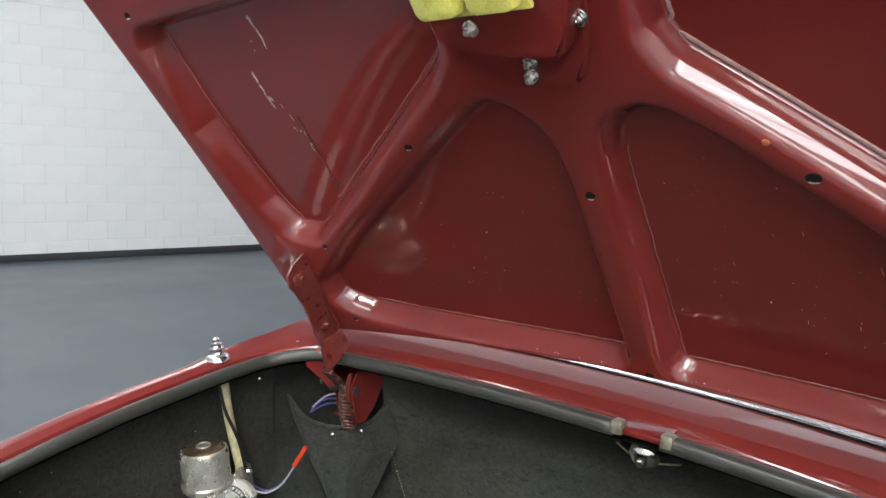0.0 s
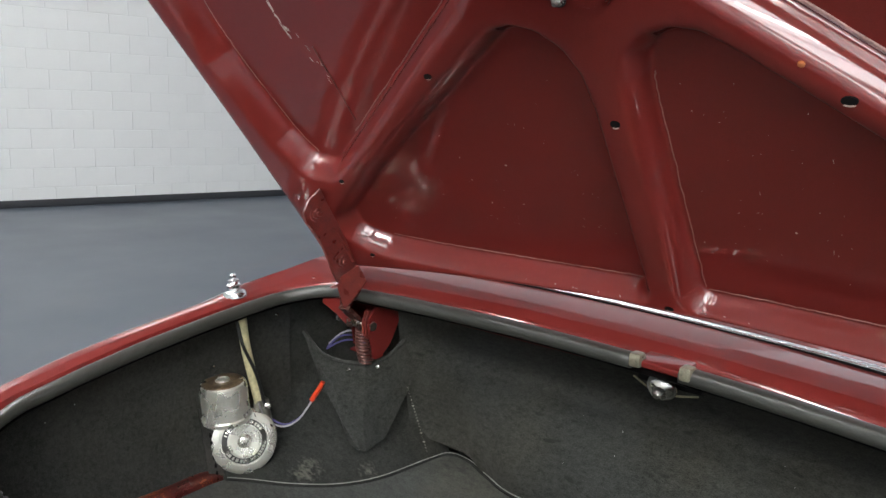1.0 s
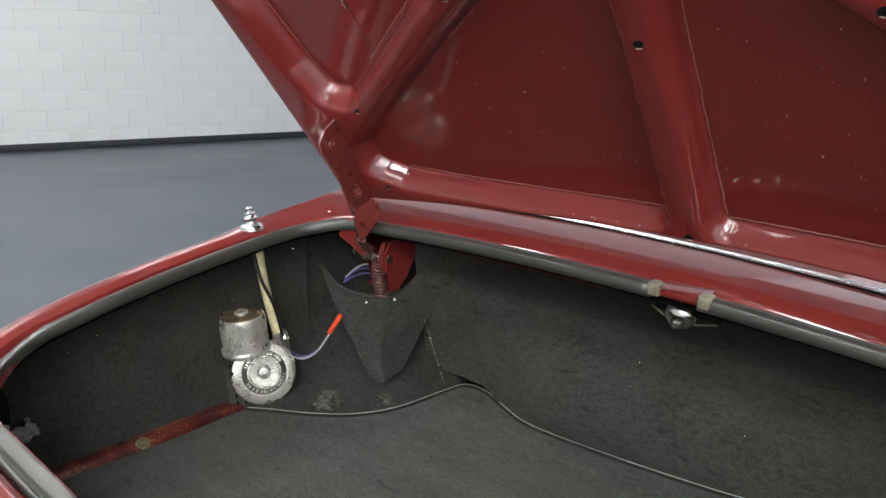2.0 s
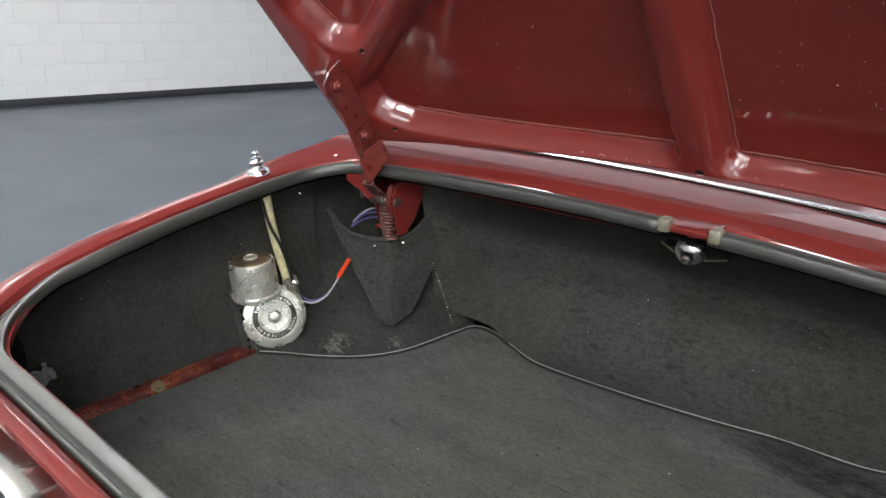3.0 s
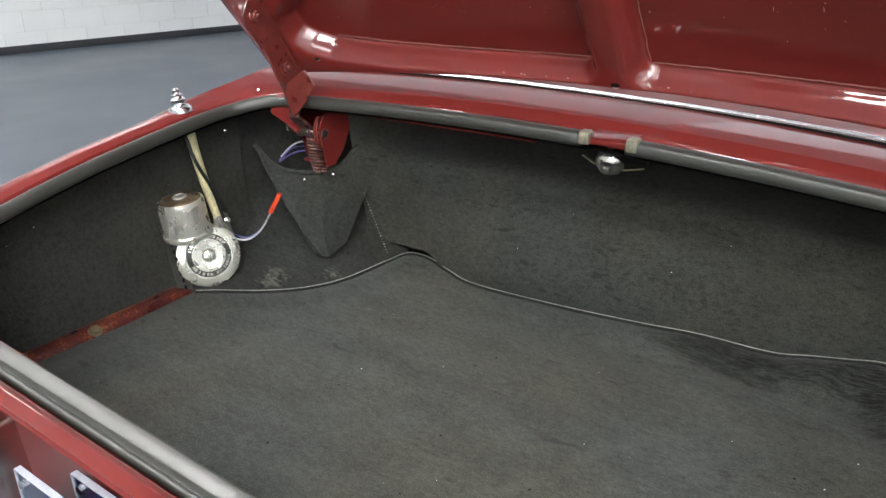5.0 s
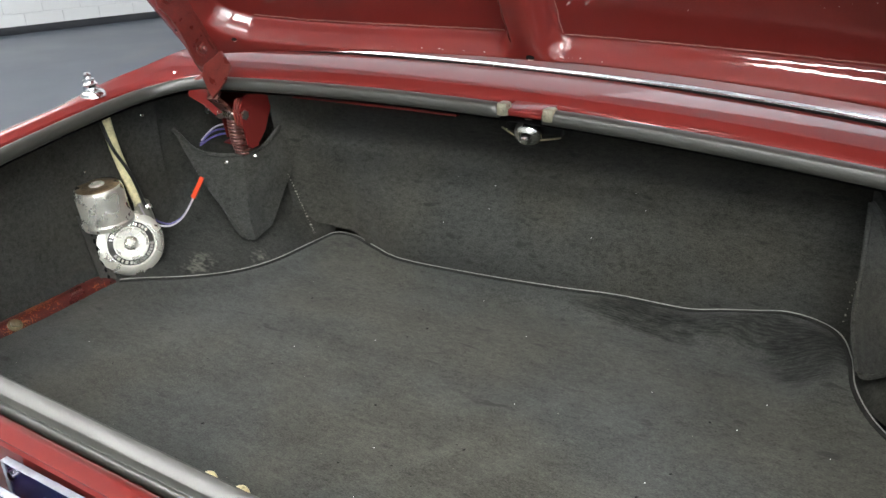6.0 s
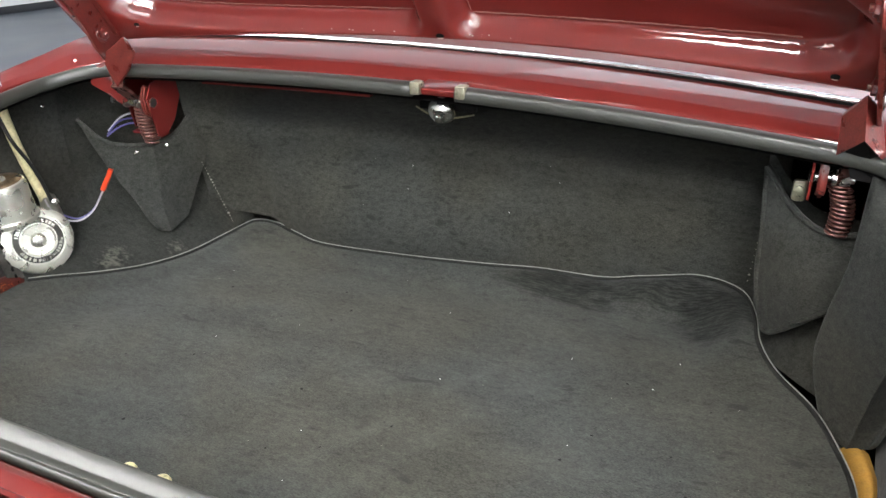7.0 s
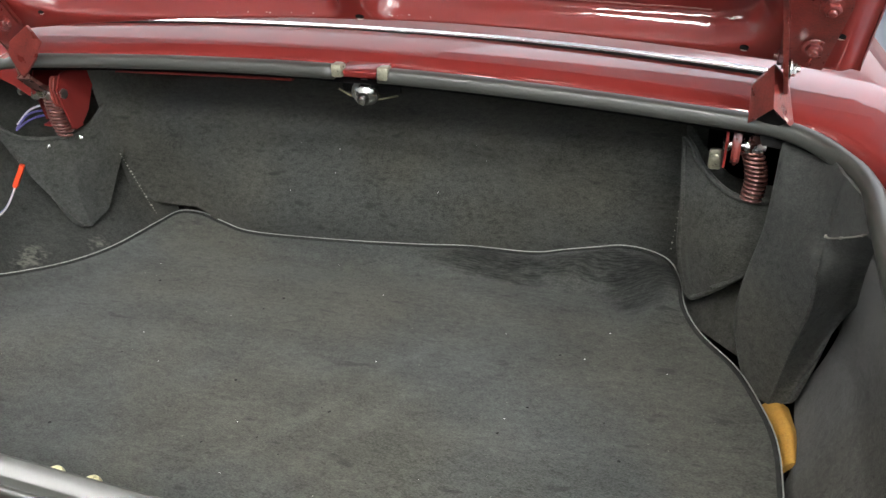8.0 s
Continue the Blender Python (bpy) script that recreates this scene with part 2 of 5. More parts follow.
def net(rows):
    """A smooth surface through a small net of points: fn(u, v)."""
    def at(line, t):
        n = len(line) - 1
        i = min(int(t * n), n - 1)
        f = t * n - i
        P = [Vector(p) for p in line]
        a = P[i - 1] if i > 0 else 2 * P[0] - P[1]
        d = P[i + 2] if i + 2 <= n else 2 * P[n] - P[n - 1]
        b, c = P[i], P[i + 1]
        return 0.5 * (2 * b + (c - a) * f + (2 * a - 5 * b + 4 * c - d) * f * f + (3 * b - a - 3 * c + d) * f ** 3)
    return lambda u, v: at([at(r, v) for r in rows], u)


def box(bm, lo, hi, bevel=0.0, m=None, segments=2):
    v0 = set(bm.verts)
    r = bmesh.ops.create_cube(bm, size=1)
    c = [(a + b) / 2 for a, b in zip(lo, hi)]
    s = [b - a for a, b in zip(lo, hi)]
    for v in r["verts"]:
        v.co = Vector((c[k] + v.co[k] * s[k] for k in range(3)))
    if bevel:
        es = list({e for v in r["verts"] for e in v.link_edges})
        bmesh.ops.bevel(bm, geom=es, offset=bevel, segments=segments, affect="EDGES", profile=0.5)
    if m is not None:
        for v in [v for v in bm.verts if v not in v0]:
            v.co = m @ v.co
    return bm


def lathe(bm, profile, sides=32, m=None):
    """A turned shape: (radius, height) points round z."""
    rings = []
    m = m or Matrix()
    for r, z in profile:
        rings.append([bm.verts.new(m @ Vector((r * math.cos(2 * math.pi * k / sides), r * math.sin(2 * math.pi * k / sides), z))) for k in range(sides)])
    for a, b in zip(rings, rings[1:]):
        for k in range(sides):
            bm.faces.new((a[k], a[(k + 1) % sides], b[(k + 1) % sides], b[k]))
    bm.faces.new(rings[0][::-1])
    bm.faces.new(rings[-1])
    return bm


def aim(p, z, x=(1, 0, 0)):
    """A matrix at p whose z axis points along z."""
    z = Vector(z).normalized()
    y = z.cross(Vector(x))
    if y.length < 1e-4:
        y = z.cross(Vector((0, 1, 0)))
    y.normalize()
    x = y.cross(z)
    return Matrix.Translation(p) @ Matrix((x, y, z)).transposed().to_4x4()


def step(a, b, t):
    t = min(1, max(0, (t - a) / (b - a)))
    return t * t * (3 - 2 * t)


def bolt(bm, m, r=0.009, h=0.007):
    """A hexagon head on a washer."""
    lathe(bm, [(r * 1.45, 0), (r * 1.45, 0.0015), (r * 1.4, 0.002)], 16, m)
    lathe(bm, [(r, 0.0018), (r, h), (r * 0.82, h + 0.0012)], 6, m)
    lathe(bm, [(r * 0.5, h), (r * 0.5, h + 0.004), (r * 0.4, h + 0.005)], 10, m)
    return bm


# ---- garage: floor, walls, ceiling ----
bm = bmesh.new()
box(bm, (-9.6, -5.2, -0.2), (5.6, 7.6, 0))
tagged(finish("floor", bm, GROUND), "blue-grey painted concrete garage floor", "floor", kind="structure")

WALL_ANGLE = 12.0
WALL = pose(-7.53, 4.06, 0, 0, 0, -WALL_ANGLE)   # local y runs along the wall, x points into the garage
WEST = empty("wall_west")
WEST.matrix_world = WALL
tagged(WEST, "white painted concrete block wall with flush joints", "wall", kind="structure")
bm = bmesh.new()
box(bm, (-0.25, -9.4, 0), (-0.004, 3.55, 3.6))
part("wall_core", bm, MORTAR, WEST)


def wall(name, lo, hi):
    bm = bmesh.new()
    box(bm, lo, hi)
    tagged(finish(name, bm, PLASTER), "plain white painted garage wall", "wall", kind="structure")


# unseen walls close the room; the south one is near to bounce light
wall("wall_east", (5.6, -5.2, 0), (5.8, 7.6, 3.6))
wall("wall_south", (-9.8, -5.4, 0), (5.8, -5.2, 3.6))
wall("wall_north", (-9.8, 7.6, 0), (5.8, 7.8, 3.6))


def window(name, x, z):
    """An unseen glowing pane high in the garage wall, added for the rib highlights."""
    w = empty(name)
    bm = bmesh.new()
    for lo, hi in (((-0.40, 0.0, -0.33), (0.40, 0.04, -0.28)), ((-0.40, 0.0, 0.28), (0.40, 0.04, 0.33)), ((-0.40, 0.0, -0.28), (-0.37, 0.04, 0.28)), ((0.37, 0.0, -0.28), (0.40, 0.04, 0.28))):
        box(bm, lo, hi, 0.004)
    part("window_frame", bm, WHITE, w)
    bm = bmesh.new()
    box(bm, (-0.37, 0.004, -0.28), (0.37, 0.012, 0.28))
    part("pane", bm, WALL_GLOW, w, "bright glowing pane")
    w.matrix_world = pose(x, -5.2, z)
    return tagged(w, "unseen glowing pane added high in the white garage wall", "window", kind="structure")


# added where the lid's rib highlights point, behind the camera
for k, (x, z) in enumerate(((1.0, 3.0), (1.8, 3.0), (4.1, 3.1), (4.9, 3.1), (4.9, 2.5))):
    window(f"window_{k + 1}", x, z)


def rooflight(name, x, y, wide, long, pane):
    """A shallow glowing ceiling panel, unseen, added for reflections in the paint."""
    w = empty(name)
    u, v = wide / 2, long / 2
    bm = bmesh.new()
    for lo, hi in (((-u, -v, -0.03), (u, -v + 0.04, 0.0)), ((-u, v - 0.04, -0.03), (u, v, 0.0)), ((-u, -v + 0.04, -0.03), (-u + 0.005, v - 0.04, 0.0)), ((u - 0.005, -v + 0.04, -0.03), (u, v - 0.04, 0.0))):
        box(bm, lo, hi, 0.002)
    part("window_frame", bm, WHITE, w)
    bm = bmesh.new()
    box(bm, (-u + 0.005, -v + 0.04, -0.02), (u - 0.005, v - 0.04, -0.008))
    part("pane", bm, pane, w, "glowing ceiling pane")
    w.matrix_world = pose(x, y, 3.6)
    return tagged(w, "unseen glowing ceiling panel added for reflections in the paint", "rooflight", kind="structure")


# added panels, brighter to the front right for the deck's pale reflection
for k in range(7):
    rooflight(f"window_{6 + k}", -5.15 + 1.60 * k, 5.0 if k < 3 else 5.7, 1.6, 2.8 if k < 3 else 3.4, ROOF_GLOW if k < 3 else ROOF_GLOW_MID if k == 3 else ROOF_GLOW_FRONT)
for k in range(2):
    rooflight(f"window_{13 + k}", 2.85 + 1.15 * k, -2.9, 1.1, 2.9, ROOF_GLOW_REAR)
bm = bmesh.new()
box(bm, (-9.8, -5.4, 3.6), (5.8, 7.8, 3.8))
tagged(finish("ceiling", bm, PLASTER), "plain white garage ceiling", "ceiling", kind="structure")
bm = bmesh.new()
box(bm, (0.0, -9.4, 0), (0.012, 3.55, 0.075), 0.003)
sk = finish("baseboard", bm, SKIRT)
sk.matrix_world = WALL
tagged(sk, "narrow dark grey strip at the wall foot", "baseboard", kind="structure")


def ceiling_light():
    lamp = empty("ceiling_light")
    bm = bmesh.new()
    box(bm, (-0.75, -0.11, 0.0), (0.75, 0.11, 0.07), 0.008)
    part("housing", bm, WHITE, lamp)
    bm = bmesh.new()
    box(bm, (-0.735, -0.075, -0.008), (0.735, 0.075, 0.002), 0.003)
    part("diffuser", bm, PANEL_LIGHT, lamp, "bright white strip diffuser")
    return tagged(lamp, "white strip ceiling light, switched on", "ceiling light", "ceiling lights")


# unseen strips; the three at x = -5.6 are added to brighten the wall
LIGHTS = [(2.1, -2.9), (-2.25, -0.9), (0.3, -2.6), (0.3, -0.9), (1.5, -1.7), (2.9, -2.2), (-0.9, -1.7), (3.9, 0.12), (3.9, 2.4), (-5.6, 0.35), (-5.6, 2.8), (-5.6, -1.5)]
first = ceiling_light()
first.matrix_world = pose(*LIGHTS[0], 3.53, 0, 0, 90)
for x, y in LIGHTS[1:]:
    copy_thing(first, pose(x, y, 3.53, 0, 0, 90))
# two more strips turned across, added for the sheen on the rear seal
for x, y in ((-3.3, 0.05), (-1.78, 0.05)):
    copy_thing(first, pose(x, y, 3.53))

# ---- the car ----
CAR = empty("car")
tagged(CAR, "dark red classic car with its boot lid wide open", "car")


# boot opening: the line of the rubber seal
CX, HALF, Y0, Y1, R_FRONT, R_REAR = -0.012, 0.625, 0.382, 1.03, 0.09, 0.13


def rim_z(x, y):
    ys = (0.30, 0.38, 0.45, 0.50, 0.584, 0.674, 0.772, 0.849, 0.931, 1.03, 1.14, 1.6, 3.5)
    zs = (0.690, 0.704, 0.728, 0.747, 0.768, 0.787, 0.803, 0.814, 0.823, 0.850, 0.866, 0.87, 0.80)
    side = min(1, abs(x - CX) / HALF)
    return float(np.interp(y, ys, zs)) - 0.02 * x - 0.006 * step(0.9, 1.05, y) * side ** 2


def rim_loop(n=220):
    """The seal's line seen from above, with its outward direction, anticlockwise from the rear's middle."""
    segs = []
    def arc(cx, cy, r, a0, a1):
        for k in range(17):
            a = radians(a0 + (a1 - a0) * k / 16)
            segs.append((cx + r * math.cos(a), cy + r * math.sin(a)))
    segs.append((0, Y0))
    arc(HALF - R_REAR, Y0 + R_REAR, R_REAR, -90, 0)
    arc(HALF - R_FRONT, Y1 - R_FRONT, R_FRONT, 0, 90)
    arc(-HALF + R_FRONT, Y1 - R_FRONT, R_FRONT, 90, 180)
    arc(-HALF + R_REAR, Y0 + R_REAR, R_REAR, 180, 270)
    segs.append((0, Y0))
    P = np.array(segs)
    d = np.r_[0, np.cumsum(np.hypot(*np.diff(P, axis=0).T))]
    s = np.linspace(0, d[-1], n, endpoint=False)
    xy = np.c_[np.interp(s, d, P[:, 0]), np.interp(s, d, P[:, 1])]
    nx = np.roll(xy, -1, 0) - np.roll(xy, 1, 0)
    nx = np.c_[nx[:, 1], -nx[:, 0]] / np.hypot(*nx.T)[:, None]
    out = []
    for (x, y), (a, b) in zip(xy, nx):
        yy = y - 0.12 * x * x * step(0.75, Y1, y)
        bow = 0.014 * step(0.3, 0.6, x) * (1 - step(0.88, 1.0, y))
        out.append((Vector((x + CX + bow, yy)), Vector((a, b)), x / HALF, (y - (Y0 + Y1) / 2) / ((Y1 - Y0) / 2)))
    return out


LOOP = rim_loop()


def body():
    bm = bmesh.new()
    rings = []
    for p, nrm, u, w in LOOP:
        z = rim_z(p.x, p.y)
        ring = []
        def add(o, h):
            q = p + nrm * o
            ring.append(bm.verts.new((q.x, q.y, z + h)))
        rear = step(0.55, 0.97, -w)
        front = step(0.7, 1.0, w)
        flange = rear * (1 - step(-0.31, -0.22, p.x))
        add(-0.003 - 0.0030 * rear - 0.0082 * flange, -0.012)
        add(-0.003 - 0.0030 * rear - 0.0080 * flange, -0.0085 + 0.0070 * flange)
        add(0.003, -0.006)
        add(0.006, -0.014)
        add(0.019, -0.014)
        add(0.022, -0.006)
        add(0.0245, 0.000)
        add(0.029, 0.003 + 0.0006 * front)
        # outer edge of the deck: the gutter's outer wall turns a tighter corner outside the rounded seal
        sharp = 0.5 * (R_FRONT + 0.036) * (1 / max(abs(nrm.x), abs(nrm.y)) - 1) if w > 0 else 0.0
        if sharp:
            p = p + nrm * sharp
            u, w = max(-1, min(1, u + nrm.x * sharp / HALF)), min(1, w + nrm.y * sharp / ((Y1 - Y0) / 2))
            front = step(0.7, 1.0, w)
            z = rim_z(p.x, p.y)
        ox = CX + u * 0.690
        oy = p.y - 0.044 * step(0, 1, -w) if w < 0 else p.y
        mid = Vector((p.x + nrm.x * 0.046, p.y + nrm.y * 0.046))
        far = Vector((ox, oy + 0.11 * front))
        zz = rim_z(far.x, far.y) + 0.011 * math.exp(-((far.y - 0.925) / 0.075) ** 2) * (1 - rear)
        slope = max(front, 0.3 * (1 - rear))
        slope = max(slope, min(1, sharp / 0.015))
        # slope up from the seal, then the deck, crest and the turn downwards
        ring.append(bm.verts.new((p.x + nrm.x * (0.032 + 0.008 * slope), p.y + nrm.y * (0.032 + 0.008 * slope), z + 0.004 + 0.0085 * slope)))
        ring.append(bm.verts.new((p.x + nrm.x * (0.034 + 0.0075 * slope), p.y + nrm.y * (0.034 + 0.0075 * slope), z + 0.0045 + 0.0087 * slope)))
        ring.append(bm.verts.new((*(mid.lerp(far, 0.5)), (z + zz) / 2 + 0.004 + 0.002 * max(front, rear) + 0.0065 * slope)))
        ring.append(bm.verts.new((far.x, far.y, zz + 0.001 + 0.006 * max(front, rear) + 0.004 * slope)))
        longer = Vector((ox + u * 0.004, far.y + 2.3 * step(0.55, 1.0, w) ** 2))
        z3 = rim_z(longer.x, min(longer.y, 3.4)) + 0.011 * math.exp(-((longer.y - 0.925) / 0.075) ** 2) * (1 - rear)
        side = 1 - rear
        ring.append(bm.verts.new((longer.x + u * 0.008 * side, longer.y - 0.0015 * rear, z3 - 0.002 + 0.006 * front + 0.0055 * rear)))
        ring.append(bm.verts.new((longer.x + u * 0.020 * side, longer.y + 0.014 * rear, z3 - 0.03 + 0.016 * rear)))
        ring.append(bm.verts.new((longer.x + u * 0.040 * side, longer.y + 0.022 * rear, z3 - 0.16)))
        ring.append(bm.verts.new((longer.x + u * 0.035 * side, longer.y + 0.022 * rear + 0.02 * front, 0.42)))
        ring.append(bm.verts.new((longer.x - u * 0.010, longer.y + 0.05 * rear - 0.05 * front, 0.24)))
        rings.append(ring)
    n = len(rings)
    for i in range(n):
        a, b = rings[i], rings[(i + 1) % n]
        for k in range(len(a) - 1):
            bm.faces.new((a[k], a[k + 1], b[k + 1], b[k]))
    bm.faces.new([r[-1] for r in rings])
    return bm


part("body", body(), PAINT, CAR, "glossy dark red painted car body", angle=32)


def seal_run(i0, i1):
    """A stretch of the hollow rubber seal between two stations of the rim."""
    bm = bmesh.new()
    rings = []
    n = len(LOOP)
    shape = [(-0.0085, -0.0105), (-0.0104, -0.0088), (-0.0112, -0.0062), (-0.0110, -0.0036), (-0.0102, -0.0012), (-0.0090, 0.0010), (-0.0072, 0.0026), (-0.0050, 0.0038), (-0.0022, 0.0044), (0.0006, 0.0042), (0.0034, 0.0034), (0.0052, 0.0020),
             (0.0060, 0.0004), (0.0085, -0.0012), (0.0095, -0.004), (0.0085, -0.0085), (0.004, -0.0095)]
    flat = [(-0.0060, -0.0105), (-0.0074, -0.0095), (-0.0078, -0.0070), (-0.0078, -0.0030), (-0.0077, 0.001), (-0.0075, 0.0040), (-0.0066, 0.0056), (-0.0054, 0.0054), (-0.0010, 0.0036),
            (0.0044, 0.0010), (0.0055, 0.0002), (0.0064, -0.0055), (0.0076, -0.0058), (0.0086, -0.0026), (0.0118, -0.0020), (0.0146, -0.0070), (0.004, -0.0095)]
    for i in range(i0, i1 + 1):
        p, nrm, u, w = LOOP[i % n]
        wide = 1 + 0.25 * step(0.6, 1, -w) + 0.22 * step(0.75, 1, w)
        lean = step(0.6, 0.95, -w)
        z = rim_z(p.x, p.y)
        deep = 1 + 0.45 * step(-0.9, -0.5, w)
        rings.append([bm.verts.new((p.x + nrm.x * o * wide, p.y + nrm.y * o * wide, z + (h if h > 0 else h * deep) )) for o, h in (tuple(np.array(a) * (1 - lean) + np.array(b) * lean) for a, b in zip(shape, flat))])
    m = len(shape)
    for a, b in zip(rings, rings[1:]):
        for k in range(m):
            bm.faces.new((a[k], a[(k + 1) % m], b[(k + 1) % m], b[k]))
    bm.faces.new(rings[0])
    bm.faces.new(rings[-1][::-1])
    return bm


MID = min(range(len(LOOP)), key=lambda i: abs(LOOP[i][0].x - 0.012) + (9 if LOOP[i][3] < 0.9 else 0))
part("boot_seal", seal_run(MID + 2, MID + len(LOOP) - 2), RUBBER, CAR, "grey rubber seal round the boot opening", angle=180)

# inner tub behind the carpets; the shade of the gaps is put into its black
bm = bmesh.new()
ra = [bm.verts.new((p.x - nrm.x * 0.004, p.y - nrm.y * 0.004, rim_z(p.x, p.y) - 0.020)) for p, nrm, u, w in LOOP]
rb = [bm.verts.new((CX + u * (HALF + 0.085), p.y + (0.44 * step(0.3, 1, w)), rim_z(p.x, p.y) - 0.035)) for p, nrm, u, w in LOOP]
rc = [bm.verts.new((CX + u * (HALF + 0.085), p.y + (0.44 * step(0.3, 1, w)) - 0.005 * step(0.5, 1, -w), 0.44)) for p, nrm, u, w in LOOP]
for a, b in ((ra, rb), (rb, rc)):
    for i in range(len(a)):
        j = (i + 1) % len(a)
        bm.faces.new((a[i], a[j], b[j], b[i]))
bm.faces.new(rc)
part("boot_tub", bm, BLACK, CAR, "near-black inner tub for the unlit gaps of the boot")

# chrome strip ahead of the lid
bm = bmesh.new()
line = []
for k in range(41):
    x = -0.56 + 1.09 * k / 40
    y = 1.150 - 0.16 * (x + 0.06) ** 2
    line.append((x, y, rim_z(x, y) + 0.0125))
sweep(bm, line, 0, profile=[(-0.0030, -0.005), (-0.0030, 0.0024), (-0.0020, 0.0039), (-0.0004, 0.0044), (0.0008, 0.0040), (0.0018, 0.0028), (0.0027, 0.0014), (0.0033, 0.0003), (0.0035, -0.0010), (0.0035, -0.005)])
part("deck_trim", bm, material("polished_trim", (0.85, 0.86, 0.88), 0.22, 1.0, 0, 0.04, 20, 400, 0, 400, 0.03), CAR, "bright chrome trim strip on the rear deck")
# black strip put in for the shade and reflection lines beside the chrome
bm = bmesh.new()
sweep(bm, [(x, y, z + 0.0012) for x, y, z in line], 0, profile=[(-0.0095, -0.005), (-0.0090, 0.0002), (0.0068, -0.0016), (0.0072, -0.005)])
part("trim_shade_strip", bm, BLACK, CAR, "black strip standing for shade along the chrome trim")


# ---- boot lid ----
LID_A = radians(52)
LID = Matrix(((1, 0, 0, 0), (0, -math.cos(LID_A), math.sin(LID_A), 1.061), (0, math.sin(LID_A), math.cos(LID_A), 0.912), (0, 0, 0, 1)))
LID_TOP = 0.675


def lid_half(v):
    return 0.612 + 0.046 * v * v


def lid_point(x, v, n):
    """A place on the lid: across, up from the hinge edge, and out from the inner panel."""
    return LID @ Vector((x, v, n - 0.19 * x * x))


# feet of the sunken fields, on the side of the aerial and on the other
OPEN_LOW = [(-x, 0.012 + 0.11 * x ** 2 + 0.4 * x ** 4) for x in (0.045 + 0.035 * k for k in range(13))] + [(-0.495, 0.070), (-0.51, 0.085), (-0.511, 0.112), (-0.405, 0.197), (-0.135, 0.387), (-0.113, 0.4), (-0.092, 0.403), (-0.071, 0.396), (-0.053, 0.38), (-0.042, 0.354), (-0.039, 0.314)]
OPEN_HIGH = [(-0.555, 0.566), (-0.555, 0.424), (-0.534, 0.282), (-0.517, 0.23), (-0.483, 0.22), (-0.425, 0.264), (-0.163, 0.461), (-0.14, 0.491), (-0.14, 0.566)]
OPEN_LOW_FAR = [(x, 0.011 + 0.11 * x ** 2 + 0.05 * x ** 4) for x in (0.035 + 0.035 * k for k in range(13))] + [(0.490, 0.050), (0.503, 0.066), (0.502, 0.094), (0.395, 0.179), (0.129, 0.374), (0.107, 0.389), (0.085, 0.393), (0.065, 0.387), (0.048, 0.371), (0.04, 0.344), (0.037, 0.304)]
OPEN_HIGH_FAR = [(0.545, 0.566), (0.545, 0.424), (0.524, 0.269), (0.507, 0.209), (0.473, 0.202), (0.415, 0.246), (0.135, 0.457), (0.119, 0.486), (0.119, 0.566)]
def rib_table():
    """Profile of a rib from its foot to its crown: length of each bend, and its slope in degrees at the start and end."""
    d, h = [0.0], [0.0]
    for length, a, b in ((0.0070, 0, 80), (0.0040, 80, 80), (0.0032, 80, 64), (0.0230, 64, 51), (0.0085, 51, 10), (0.0120, 10, 0)):
        for k in range(40):
            slope = radians(a + (b - a) * (k + 0.5) / 40)
            d.append(d[-1] + length / 40 * math.cos(slope))
            h.append(h[-1] + length / 40 * math.sin(slope))
    return np.array(d), np.array(h)


RIB_D, RIB_H = rib_table()
LID_DEEP = float(RIB_H[-1])


def rib_profile(d):
    """Depth of the panel at a distance d outside the foot of a rib."""
    return LID_DEEP - np.interp(d, RIB_D, RIB_H)


def inset(P, r):
    """A polygon drawn in by r."""
    out = []
    area = sum(ax * by - bx * ay for (ax, ay), (bx, by) in zip(P, P[1:] + P[:1]))
    sign = 1 if area > 0 else -1
    for k in range(len(P)):
        a, b, c = Vector(P[k - 1]), Vector(P[k]), Vector(P[(k + 1) % len(P)])
        d, e = (b - a).normalized(), (c - b).normalized()
        nd, ne = Vector((-d.y, d.x)) * sign, Vector((-e.y, e.x)) * sign
        m = (nd + ne).normalized()
        out.append(tuple(b + m * (r / max(0.2, m.dot(nd)))))
    return out


def polygon_distance(x, y, P):
    """Signed distances of many places to a polygon, negative inside."""
    d, inside = np.full(x.shape, 1e9), np.zeros(x.shape, bool)
    for (ax, ay), (bx, by) in zip(P, P[1:] + P[:1]):
        ex, ey, wx, wy = bx - ax, by - ay, x - ax, y - ay
        t = np.clip((wx * ex + wy * ey) / (ex * ex + ey * ey), 0, 1)
        d = np.minimum(d, np.hypot(wx - ex * t, wy - ey * t))
        if ay != by:
            inside ^= ((ay > y) != (by > y)) & (x < (bx - ax) * (y - ay) / (by - ay) + ax)
    return np.where(inside, -d, d)


def lid_foot(x):
    return -0.014 + 0.062 * x * x


